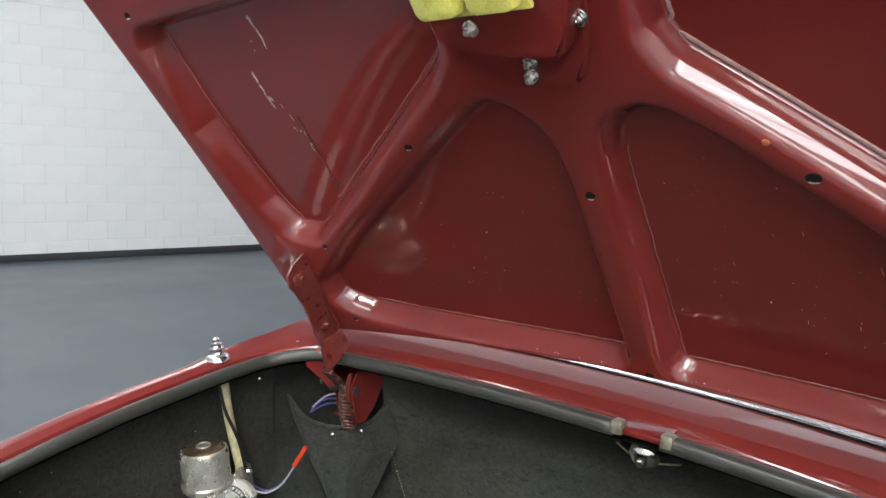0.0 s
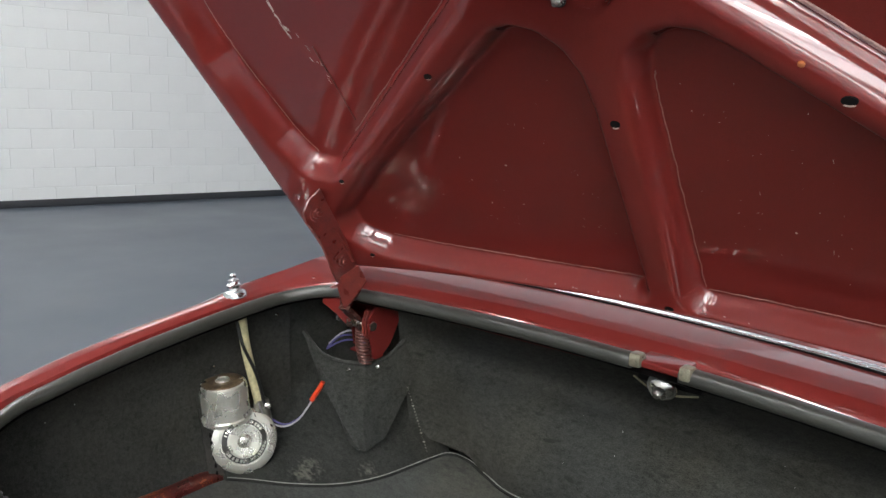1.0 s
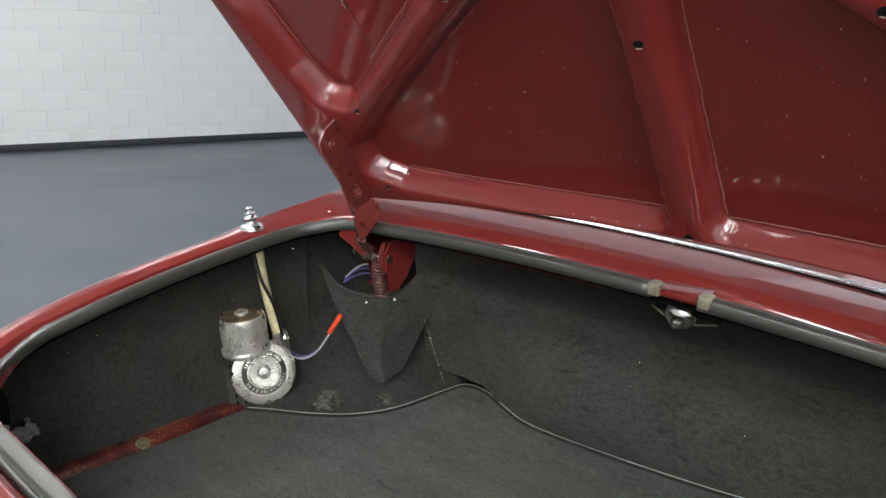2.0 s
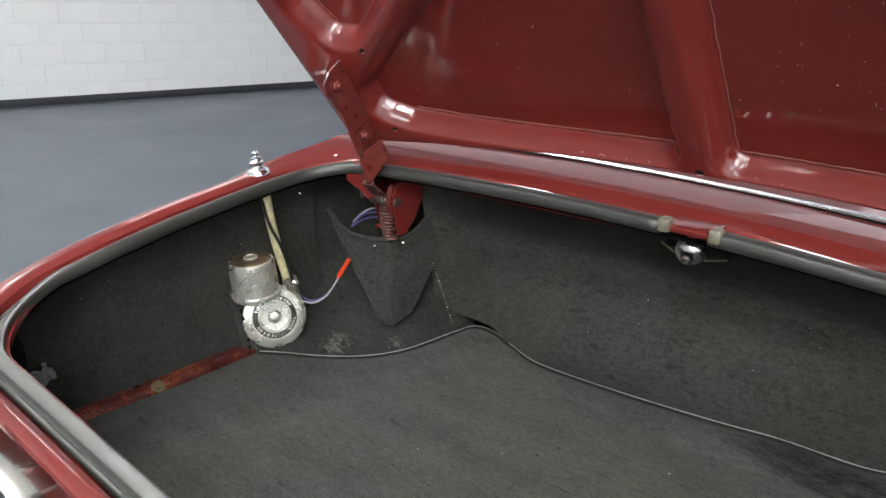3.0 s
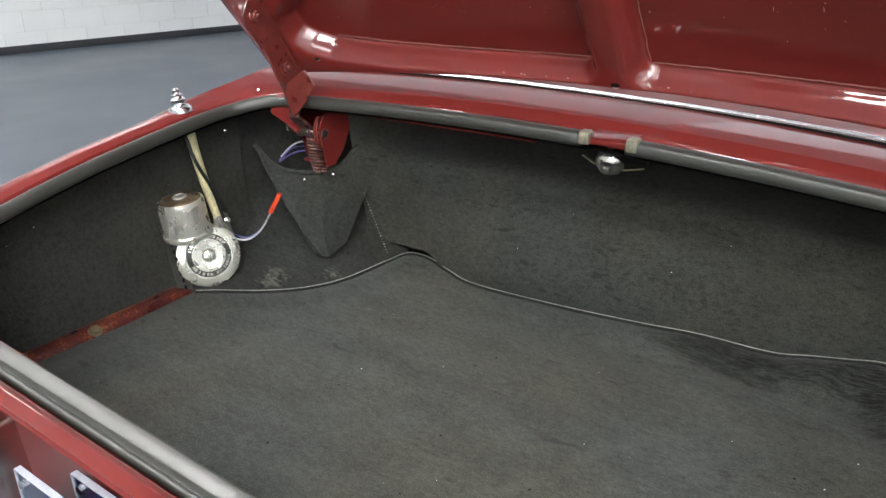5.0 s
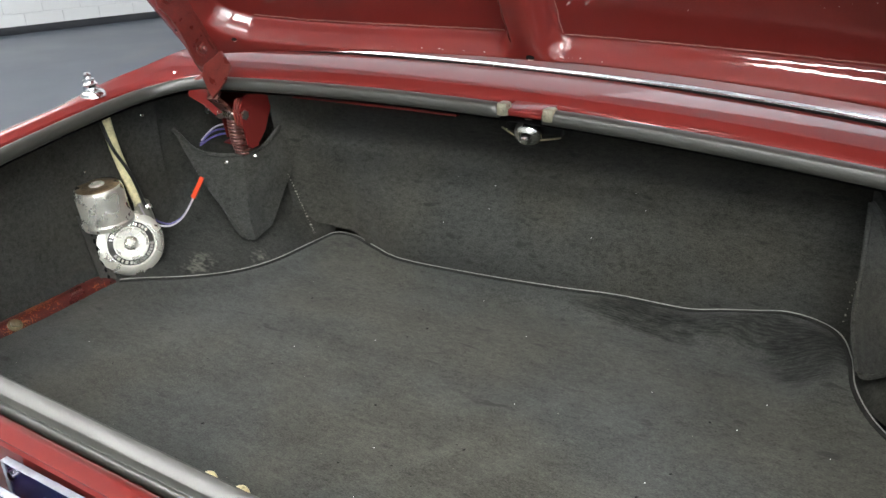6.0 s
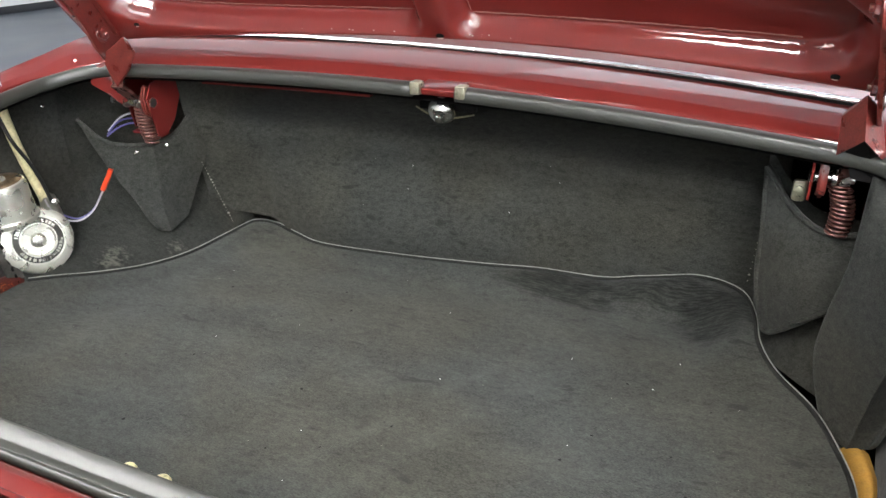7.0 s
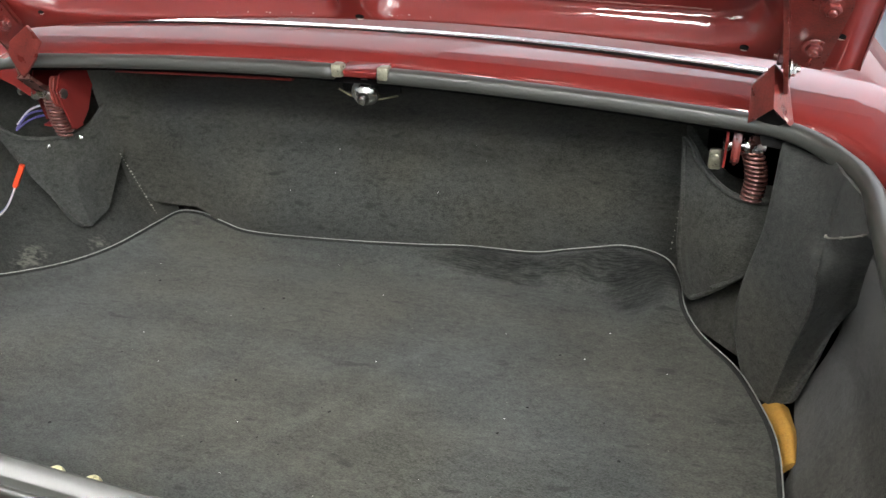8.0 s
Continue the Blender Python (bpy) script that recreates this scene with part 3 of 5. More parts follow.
def lid_inner():
    """The pressed inner panel: rounded ribs round sunken fields."""
    bm = bmesh.new()
    nx, nv, corner = 800, 440, 0.016
    k = np.linspace(-1, 1, nx + 1)[:, None]
    lo = lid_foot(k * 0.602)
    v = lo + (LID_TOP - lo) * np.linspace(0, 1, nv + 1)[None, :]
    half = lid_half(v)
    x = k * half
    n = np.zeros(x.shape)
    for P in (OPEN_LOW, OPEN_HIGH, OPEN_LOW_FAR, OPEN_HIGH_FAR):
        d = polygon_distance(x, v, inset(P, corner)) - corner
        n = np.maximum(n, rib_profile(d))
    e = np.minimum(half - abs(x), LID_TOP - v)
    n = np.maximum(n, 0.016 * (1 - np.clip((e - 0.006) / 0.022, 0, 1)) ** 2)
    n = np.maximum(n, 0.012 * (1 - np.clip((v - lo) / 0.013, 0, 1)) ** 2)
    for _ in range(2):                       # soften the pressed edges
        n[1:-1] = (n[:-2] + 2 * n[1:-1] + n[2:]) / 4
        n[:, 1:-1] = (n[:, :-2] + 2 * n[:, 1:-1] + n[:, 2:]) / 4
    grid = [[bm.verts.new(lid_point(float(x[i, j]), float(v[i, j]), float(n[i, j]))) for j in range(nv + 1)] for i in range(nx + 1)]
    for i in range(nx):
        a, b = grid[i], grid[i + 1]
        for j in range(nv):
            bm.faces.new((a[j], a[j + 1], b[j + 1], b[j]))
    return bm


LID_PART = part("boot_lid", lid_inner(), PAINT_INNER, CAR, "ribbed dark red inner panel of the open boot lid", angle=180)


def lid_skin(u, v):
    lo = lid_foot((2 * u - 1) * 0.602) - 0.004
    vv = lo + (LID_TOP + 0.004 - lo) * v
    x = (2 * u - 1) * (lid_half(vv) + 0.004)
    e = min(lid_half(vv) + 0.004 - abs(x), vv - lo, LID_TOP + 0.004 - vv)
    return lid_point(x, vv, 0.042 - 0.022 * (1 - step(0, 0.03, e)))


part("outer_skin", sheet(lid_skin, 60, 40, -0.003), PAINT, LID_PART, "dark red outer skin of the boot lid", angle=60)


CHIP = material("chipped_paint", (0.50, 0.38, 0.33), 0.6, 0, 0, 0.3)
SEAM = material("seam_sealer", (0.26, 0.105, 0.085), 0.4, 0, 0.3, 0.3, 60, 400, 0.2)
SEAM_PALE = material("pale_seam_sealer", (0.36, 0.20, 0.18), 0.4, 0, 0.3, 0.3, 60, 400, 0.2)


def seam(P, first, last, radius, mat, seed):
    """An uneven bead of sealer along the foot of a rib."""
    r = random.Random(seed)
    Q = spline([(*q, 0) for q in inset(P, 0.002)[first:last + 1]], 40 // (last - first) + 2)
    pts = [lid_point(q.x + r.gauss(0, 0.0004), q.y + r.gauss(0, 0.0004), LID_DEEP + 0.0002 - 0.3 * radius) for q in Q]
    bm = bmesh.new()
    sweep(bm, pts, radius, 6)
    part("seam_bead", bm, mat, LID_PART, "uneven bead of seam sealer")


for P in (OPEN_LOW, OPEN_LOW_FAR):
    seam(P, 0, 12, 0.0009, SEAM, 31)
    seam(P[-2:] + P[:-2], 0, 2, 0.0007, SEAM, 32)
seam(OPEN_HIGH, 0, 3, 0.0009, SEAM, 33)
seam(OPEN_HIGH, 5, 7, 0.0009, SEAM, 34)
seam(OPEN_HIGH_FAR, 5, 8, 0.0021, SEAM_PALE, 35)


def lid_hole(x, v, rx, rv):
    """A punched hole: unlit depth put into a black disc, pale lower edge."""
    m = aim(lid_point(x, v, 0), LID.to_3x3() @ Vector((0.38 * x, 0, 1))) @ Matrix.Diagonal((rx * 0.62, rv * 0.62, 1, 1))
    bm = bmesh.new()
    lathe(bm, [(1.0, -0.0009), (1.0, 0.0012)], 20, m)
    hole = part("drain_hole", bm, BLACK, LID_PART, "near-black disc for a round unlit hole in a lid rib")
    bm = bmesh.new()
    ring = [[bm.verts.new(m @ Vector((r * math.cos(a), r * math.sin(a), z))) for a in (radians(48 + 8 * k) for k in range(11))] for r, z in ((0.80, -0.0012), (1.12, -0.0012), (1.12, 0.0006), (0.80, 0.0006))]
    for a, b in zip(ring, ring[1:] + ring[:1]):
        for k in range(10):
            bm.faces.new((a[k], a[k + 1], b[k + 1], b[k]))
    part("pale_edge", bm, CHIP, hole, "pale crescent at the hole's lower edge")


for x, v, rx, rv in ((-0.2237, 0.3666, 0.009, 0.0065), (0.2334, 0.3451, 0.011, 0.0075), (-0.493, 0.040, 0.007, 0.005), (0.493, 0.0246, 0.008, 0.006), (-0.464, 0.1996, 0.007, 0.0055), (0.464, 0.184, 0.007, 0.0055),
                     (-0.583, 0.072, 0.006, 0.005), (0.583, 0.0696, 0.008, 0.006), (-0.552, 0.602, 0.007, 0.007), (0.552, 0.602, 0.007, 0.007), (0.002, 0.3005, 0.009, 0.008), (-0.001, 0.002, 0.010, 0.007)):
    lid_hole(x, v, rx, rv)

# latch on the lid
LATCH_N = LID.to_3x3() @ Vector((0, 0, -1))


def lid_box(lo, hi, bevel):
    bm = bmesh.new()
    box(bm, lo, hi, bevel)
    for v in bm.verts:
        v.co = LID @ Vector((v.co.x, v.co.y, v.co.z))
    return bm


def lid_slab(outline, n0, n1, bevel):
    """A pressed plate on the lid, between two heights."""
    bm = bmesh.new()
    low, high = ([bm.verts.new((x, v, n)) for x, v in outline] for n in (n1, n0))
    bm.faces.new(low[::-1])
    bm.faces.new(high)
    for k in range(len(low)):
        j = (k + 1) % len(low)
        bm.faces.new((low[k], low[j], high[j], high[k]))
    bmesh.ops.bevel(bm, geom=[e for e in bm.edges if any(v in high for v in e.verts)], offset=bevel, segments=3, affect="EDGES")
    for v in bm.verts:
        v.co = LID @ v.co
    return bm


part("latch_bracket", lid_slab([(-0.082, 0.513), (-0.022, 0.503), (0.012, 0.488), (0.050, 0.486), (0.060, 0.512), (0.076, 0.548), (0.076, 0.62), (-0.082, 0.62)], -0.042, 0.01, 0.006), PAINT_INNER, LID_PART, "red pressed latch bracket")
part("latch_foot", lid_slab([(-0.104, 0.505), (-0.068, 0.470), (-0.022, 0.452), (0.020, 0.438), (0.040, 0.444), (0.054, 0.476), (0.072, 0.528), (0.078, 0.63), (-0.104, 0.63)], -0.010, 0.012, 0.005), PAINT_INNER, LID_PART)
part("latch_plate", lid_box((-0.066, 0.545, -0.056), (0.050, 0.62, -0.050), 0.002), YELLOW_ZINC, LID_PART, "yellow zinc-plated latch plate")
for x in (-0.032, 0.026):
    part("latch_bush", lid_box((x - 0.024, 0.553, -0.082), (x + 0.026, 0.61, -0.058), 0.010), YELLOW_ZINC, LID_PART, "yellow plated latch bush")
for x, v, n in ((-0.030, 0.528, -0.044), (0.062, 0.512, -0.012), (-0.010, 0.455, -0.010), (-0.004, 0.472, -0.012)):
    bm = bmesh.new()
    bolt(bm, aim(LID @ Vector((x, v, n)), LATCH_N), 0.0058, 0.0055)
    part("latch_bolt", bm, ZINC, LID_PART, "bright zinc bolt")


# ---- hinges ----
SPRING = material("worn_spring_steel", (0.115, 0.047, 0.038), 0.30, 0.4, 0, 0.25, 60, 400, 0.1)
LID_N = LID.to_3x3() @ Vector((0, 0, -1))


def slab(bm, pts, thick):
    """A flat plate through the points, with a thickness (a vector)."""
    a = [bm.verts.new(p) for p in pts]
    b = [bm.verts.new(p + thick) for p in pts]
    bm.faces.new(a[::-1])
    bm.faces.new(b)
    for k in range(len(a)):
        bm.faces.new((a[k], a[(k + 1) % len(a)], b[(k + 1) % len(a)], b[k]))


def hinge(s, foot):
    """s = -1 for the side with the aerial, 1 for the other; foot: how far the fixed bracket is from the middle."""
    def P(x, y, z):
        return Vector((s * x, y, z))
    def Q(x, y, z):
        return Vector((s * (foot + x), y, z))
    # arm: a web that stands off the lid
    bm = bmesh.new()
    def A(v, n):
        return LID @ Vector((s * (0.533 - 0.16 * (v - 0.05)), v, n))
    outline = [(0.190, -0.052), (0.190, -0.080), (0.180, -0.098), (0.160, -0.103), (0.140, -0.096), (0.110, -0.096), (0.070, -0.100), (0.045, -0.104), (0.020, -0.104), (0.008, -0.085), (0.020, -0.052)]
    slab(bm, [A(v, n) for v, n in outline], Vector((0.005 * s, 0, 0)))
    bmesh.ops.bevel(bm, geom=list(bm.edges), offset=0.0012, segments=1, affect="EDGES")
    root = part("hinge", bm, PAINT_OLD, CAR, "dark red painted boot lid hinge arm", angle=35)
    for v, n in ((0.162, -0.080), (0.052, -0.080)):
        bm = bmesh.new()
        bolt(bm, aim(A(v, n), (-s, 0, 0), (0, 0, 1)), 0.0085, 0.006)
        part("hinge_bolt", bm, PAINT_OLD, root, "red painted hexagon bolt")
    bm = bmesh.new()
    bolt(bm, aim(A(0.040, -0.085) + Vector((0.005 * s, 0, 0)), (s, 0, 0), (0, 0, 1)), 0.008, 0.006)
    part("hinge_nut", bm, ZINC, root, "bright nut behind the arm")
    # foot flange on the lid, with two bolts
    bm = bmesh.new()
    pts = [LID @ Vector((s * x, v, -0.19 * x * x - 0.004)) for x, v in (((0.530, 0.020), (0.574, 0.022), (0.584, 0.12), (0.574, 0.20), (0.520, 0.20)) if s > 0 else ((0.530, 0.030), (0.545, 0.032), (0.543, 0.12), (0.535, 0.16), (0.520, 0.16)))]
    slab(bm, pts, LID_N * 0.004)
    part("hinge_flange", bm, PAINT_OLD, root, "red hinge flange screwed to the lid", smooth=False)
    for x, v in ((0.560, 0.056), (0.566, 0.116)) if s > 0 else ():
        bm = bmesh.new()
        bolt(bm, aim(LID @ Vector((s * x, v, -0.19 * x * x - 0.008)), LID_N), 0.0085, 0.006)
        part("flange_bolt", bm, PAINT_OLD, root, "red painted hexagon bolt")
    # folded gusset: two cheeks that meet in a ridge
    top, low = P(0.5242, 0.962, 0.8946), P(0.5294, 0.952, 0.8516)
    if s < 0:
        bm = bmesh.new()
        slab(bm, [Vector(p) for p in ((-0.525, 0.958, 0.879), (-0.493, 0.966, 0.902), (-0.484, 0.974, 0.876), (-0.506, 0.978, 0.848), (-0.531, 0.972, 0.820), (-0.537, 0.962, 0.858))], Vector((0.002, 0.004, 0.001)))
        bmesh.ops.bevel(bm, geom=list(bm.edges), offset=0.001, segments=1, affect="EDGES")
        part("hinge_cheek", bm, PAINT_OLD, root, "folded red hinge cheek", angle=30)
    for corner, tip in (((0.5055, 0.984, 0.8672), (0.5075, 0.982, 0.8244)), ((0.542, 0.984, 0.8749), (0.5573, 0.982, 0.8197))) if s > 0 else ():
        bm = bmesh.new()
        slab(bm, [top, P(*corner), P(*tip), low], Vector((0, 0.004, 0.002)))
        part("hinge_cheek", bm, PAINT_OLD, root, "folded red hinge cheek", smooth=False)
    if s > 0:
        # black slab put in for the shade of the cavity between the wings
        bm = bmesh.new()
        slab(bm, [P(*q) for q in ((0.5159, 0.985, 0.8287), (0.5315, 0.972, 0.8466), (0.5549, 0.985, 0.8211), (0.555, 0.989, 0.7931), (0.5267, 0.989, 0.7975))], Vector((0, 0.003, 0)))
        part("hinge_shade", bm, BLACK, root, "black slab standing for the shaded inside of the folded hinge", smooth=False)
    bm = bmesh.new()
    first = P(0.533, 0.978, 0.838) if s < 0 else P(0.530, 0.992, 0.826)
    sweep(bm, [first, P(0.533, 0.975, 0.822) if s < 0 else P(0.528, 1.004, 0.806), Q(0.0, 1.018, 0.785)], 0, profile=[(-0.011, -0.003), (-0.011, 0.003), (0.011, 0.003), (0.011, -0.003)])
    part("hinge_link", bm, SPRING, root, "dull metal link")
    # fixed bracket: two cheeks and a back
    bm = bmesh.new()
    outline = [(1.018, 0.730), (1.005, 0.795), (1.020, 0.818), (1.085, 0.832), (1.088, 0.800), (1.060, 0.748), (1.036, 0.727)]
    slab(bm, [Q(-0.034, y, z if s < 0 else max(z, 0.756)) for y, z in (outline if s < 0 else outline[:4] + [(1.088, 0.756)])], Vector((0.003 * s, 0, 0)))
    part("bracket_cheek", bm, PAINT, root, "dark red hinge bracket cheek", smooth=False)
    bm = bmesh.new()
    slab(bm, [Q(0.046 if s < 0 else 0.030, y + (0.03 if s < 0 else 0.010), z) for y, z in outline], Vector((0.003 * s, 0, 0)))
    part("bracket_cheek", bm, PAINT, root, "dark red hinge bracket cheek", smooth=False)
    if s < 0:
        bm = bmesh.new()
        slab(bm, [Q(-0.030, 1.028, 0.727), Q(0.040, 1.032, 0.727), Q(0.040, 1.050, 0.729), Q(-0.030, 1.046, 0.729)], Vector((0, 0, -0.003)))
        part("bracket_base", bm, PAINT, root, smooth=False)
    bm = bmesh.new()
    # knuckle that carries the pivot
    pts = [Q(-0.026, 1.012, 0.815), Q(-0.026, 1.004, 0.795), Q(-0.026, 1.006, 0.770), Q(-0.026, 1.022, 0.758), Q(-0.026, 1.034, 0.775), Q(-0.026, 1.030, 0.812)]
    slab(bm, pts, Vector((s * 0.010, 0, 0)))
    bmesh.ops.bevel(bm, geom=list(bm.edges), offset=0.003, segments=2, affect="EDGES")
    part("hinge_knuckle", bm, PAINT_OLD, root, "worn red knuckle")
    # pivot bolt
    bm = bmesh.new()
    m = aim(Q(-0.036, 1.016, 0.787), (s, 0.06 * s, 0), (0, 0, 1))
    lathe(bm, [(0.0055, 0), (0.0055, 0.085 if s < 0 else 0.048)], 12, m)
    lathe(bm, [(0.0085, 0.000), (0.0085, 0.006)], 6, m)
    lathe(bm, [(0.0115, 0.024), (0.0115, 0.029)], 14, m)
    lathe(bm, [(0.0095, 0.034), (0.0095, 0.044)], 6, m)
    if s < 0:
        lathe(bm, [(0.0115, 0.052), (0.0115, 0.056)], 14, m)
    part("pivot_bolt", bm, ZINC, root, "bare metal pivot bolt with washers")
    # coil spring
    bm = bmesh.new()
    top, low = (Q(-0.004, 1.022, 0.783), Q(-0.012, 1.024, 0.716)) if s < 0 else (Q(-0.004, 1.022, 0.783), Q(0.005, 1.026, 0.716))
    axis = low - top
    pts = []
    turns, per = 12, 14
    for k in range(turns * per + 1):
        f = k / (turns * per)
        a = 2 * math.pi * turns * f
        r = 0.0122
        pts.append(top + axis * f + Vector((r * math.cos(a), r * math.sin(a), 0)) + Vector((s * 0.006 * math.sin(f * 3.1), 0, 0)))
    sweep(bm, pts, 0.0019, 6)
    part("hinge_spring", bm, SPRING, root, "dull red coil spring")
    if s < 0:
        # counter lever beside the rim
        bm = bmesh.new()
        slab(bm, [Q(0.020, 0.980, 0.856), Q(0.046, 0.974, 0.842), Q(0.048, 0.972, 0.820), Q(0.030, 0.985, 0.806), Q(0.018, 1.000, 0.782), Q(0.008, 1.012, 0.790), Q(0.014, 1.000, 0.826)], Vector((0.0, 0.004, 0.003)))
        bmesh.ops.bevel(bm, geom=list(bm.edges), offset=0.0012, segments=1, affect="EDGES")
        part("hinge_lever", bm, PAINT, root)
    return root


hinge(-1, 0.540)
hinge(1, 0.522)

# ---- carpets and linings ----
def belly(x):
    """How far the foot of the wall carpet comes forward to the floor carpet."""
    return float(np.interp(x, (-0.45, -0.38, -0.32, -0.25, -0.10, 0.04, 0.13, 0.23, 0.33, 0.40, 0.46), (0.0, 0.010, 0.041, 0.062, 0.068, 0.053, 0.038, 0.018, 0.014, 0.004, 0.0)))


def bulk_y(x, z):
    return 1.183 - 0.15 * x ** 2 - 0.15 * (z - 0.55) - belly(x) * step(0.70, 0.545, z) + 0.24 * step(0.715, 0.82, z) * step(-0.50, -0.42, x)


def bulkhead(u, v):
    """The wall carpet: a rounded lower corner and a rolled edge beside the arch, a loose fold over the floor carpet."""
    x = -0.512 + 0.982 * u
    loose = 1 - step(-0.37, -0.30, x)
    low = 0.515 + 0.041 * loose + 0.030 * (1 - step(-0.512, -0.462, x))
    z = low + (0.827 - low) * v
    y = bulk_y(x, z) + 0.006 * math.sin(9 * x + 3 * z) * step(0.1, 0.5, v) + 0.0022 * math.sin(34 * x + 4 * z) * step(0, 0.2, v)
    edge = max(math.exp(-u / 0.022), loose * math.exp(-v / 0.10))
    return (x, y - 0.016 * edge, z)


part("bulkhead_carpet", sheet(lambda u, v: bulkhead(u, 1 - v), 110, 44, 0.008), CARPET, CAR, "black felt carpet on the boot's front wall", angle=60)
foot = net([[(-0.50, 1.205, 0.60), (-0.40, 1.205, 0.60), (-0.28, 1.180, 0.60)], [(-0.50, 1.195, 0.515), (-0.40, 1.190, 0.515), (-0.28, 1.160, 0.515)]])
part("carpet_foot", sheet(foot, 8, 12, 0.004), CARPET, CAR, "tucked foot of the wall carpet", angle=80)

side_l = net([[(-0.700, 0.40, 0.69), (-0.706, 0.55, 0.745), (-0.706, 0.70, 0.785), (-0.700, 0.85, 0.812), (-0.690, 0.985, 0.825)],
              [(-0.712, 0.40, 0.60), (-0.716, 0.55, 0.64), (-0.715, 0.70, 0.66), (-0.706, 0.85, 0.68), (-0.694, 0.985, 0.70)],
              [(-0.700, 0.40, 0.515), (-0.700, 0.55, 0.520), (-0.698, 0.70, 0.520), (-0.690, 0.85, 0.520), (-0.680, 0.985, 0.52)]])
part("side_carpet", sheet(side_l, 16, 30, 0.004), CARPET, CAR, "black felt carpet on the boot's side wall", angle=80)
rear_in = net([[(-0.70, 0.40, 0.665), (-0.3, 0.385, 0.665), (0.3, 0.385, 0.655), (0.64, 0.40, 0.645)], [(-0.70, 0.40, 0.51), (-0.3, 0.37, 0.51), (0.3, 0.37, 0.51), (0.64, 0.40, 0.51)]])
part("rear_carpet", sheet(lambda u, v: rear_in(u, 1 - v), 6, 30, 0.004), CARPET, CAR, "black felt carpet inside the rear panel", angle=80)

# swelling in the front corner beside the aerial motor
arch_l = net([[(-0.710, 0.890, 0.822), (-0.702, 0.985, 0.826), (-0.680, 1.080, 0.826), (-0.62, 1.150, 0.820), (-0.500, 1.180, 0.810)],
              [(-0.718, 0.875, 0.66), (-0.706, 0.972, 0.66), (-0.665, 1.045, 0.66), (-0.59, 1.112, 0.655), (-0.488, 1.150, 0.65)],
              [(-0.722, 0.850, 0.570), (-0.698, 0.950, 0.570), (-0.605, 1.002, 0.570), (-0.520, 1.078, 0.570), (-0.458, 1.160, 0.570)],
              [(-0.670, 0.812, 0.505), (-0.584, 0.884, 0.506), (-0.502, 0.940, 0.515), (-0.460, 1.040, 0.515), (-0.448, 1.165, 0.520)]])
part("arch_carpet", sheet(arch_l, 20, 28, 0.004), CARPET_DIRTY, CAR, "black felt carpet over the wheel arch", angle=80)


# pockets of carpet that cover the hinge feet
def cover(s):
    top = [(0.655, 0.985, 0.752), (0.622, 0.998, 0.716), (0.585, 1.012, 0.706), (0.545, 1.035, 0.706), (0.512, 1.062, 0.722), (0.495, 1.108, 0.765)]
    mid = [(0.632, 0.990, 0.700), (0.604, 1.000, 0.672), (0.572, 1.010, 0.662), (0.540, 1.032, 0.665), (0.508, 1.060, 0.675), (0.488, 1.110, 0.690)]
    low = [(0.585, 0.992, 0.635), (0.568, 0.998, 0.622), (0.552, 1.006, 0.610), (0.532, 1.022, 0.600), (0.515, 1.045, 0.612), (0.500, 1.085, 0.628)]
    tip = [(0.535, 1.000, 0.575), (0.530, 1.004, 0.565), (0.524, 1.010, 0.555), (0.518, 1.018, 0.555), (0.512, 1.030, 0.562), (0.506, 1.052, 0.572)]
    rows = []
    for r, push in zip((top, mid, low, tip), (0.004, 0.011, 0.012, 0.004)):
        P = [Vector(p) for p in r]
        ridge = P[3] + Vector((-push * 0.75, -push * 0.7, 0))
        P[3:4] = [P[2].lerp(ridge, 0.80), ridge, ridge.lerp(P[4], 0.16)]
        rows.append([(s * x, y, z) for x, y, z in P])
    bm = sheet(net(rows), 24, 49, -0.007 * s)
    ob = part("hinge_cover", bm, CARPET, CAR, "black felt carpet pocket over the hinge foot", angle=60)
    bm = bmesh.new()
    sweep(bm, spline(rows[0], 8), 0.0042, 8)
    part("pocket_lip", bm, CARPET, ob, "thick cut edge of the felt")
    return ob


cover(-1)
POCKET = [[(0.440, 1.080, 0.772), (0.453, 1.073, 0.758), (0.468, 1.060, 0.738), (0.500, 1.035, 0.718), (0.530, 1.025, 0.714), (0.556, 1.03, 0.716)],
          [(0.446, 1.066, 0.700), (0.458, 1.056, 0.690), (0.472, 1.042, 0.680), (0.500, 1.020, 0.668), (0.530, 1.012, 0.668), (0.552, 1.015, 0.68)],
          [(0.450, 1.060, 0.62), (0.460, 1.050, 0.615), (0.470, 1.036, 0.610), (0.495, 1.013, 0.60), (0.520, 1.003, 0.61), (0.545, 1.00, 0.635)],
          [(0.466, 1.054, 0.556), (0.470, 1.048, 0.556), (0.475, 1.043, 0.557), (0.485, 1.028, 0.57), (0.51, 1.008, 0.60), (0.54, 1.00, 0.63)]]
COVER = part("hinge_cover", sheet(net(POCKET), 24, 36, 0.008), CARPET, CAR, "black felt carpet pocket over the hinge foot", angle=60)
for name, line in (("pocket_lip", POCKET[0]), ("pocket_edge", [r[0] for r in POCKET]), ("pocket_hem", POCKET[3])):
    bm = bmesh.new()
    sweep(bm, spline(line, 8), 0.0045 if name == "pocket_lip" else 0.0035, 8)
    part(name, bm, CARPET, COVER, "thick cut edge of the felt")

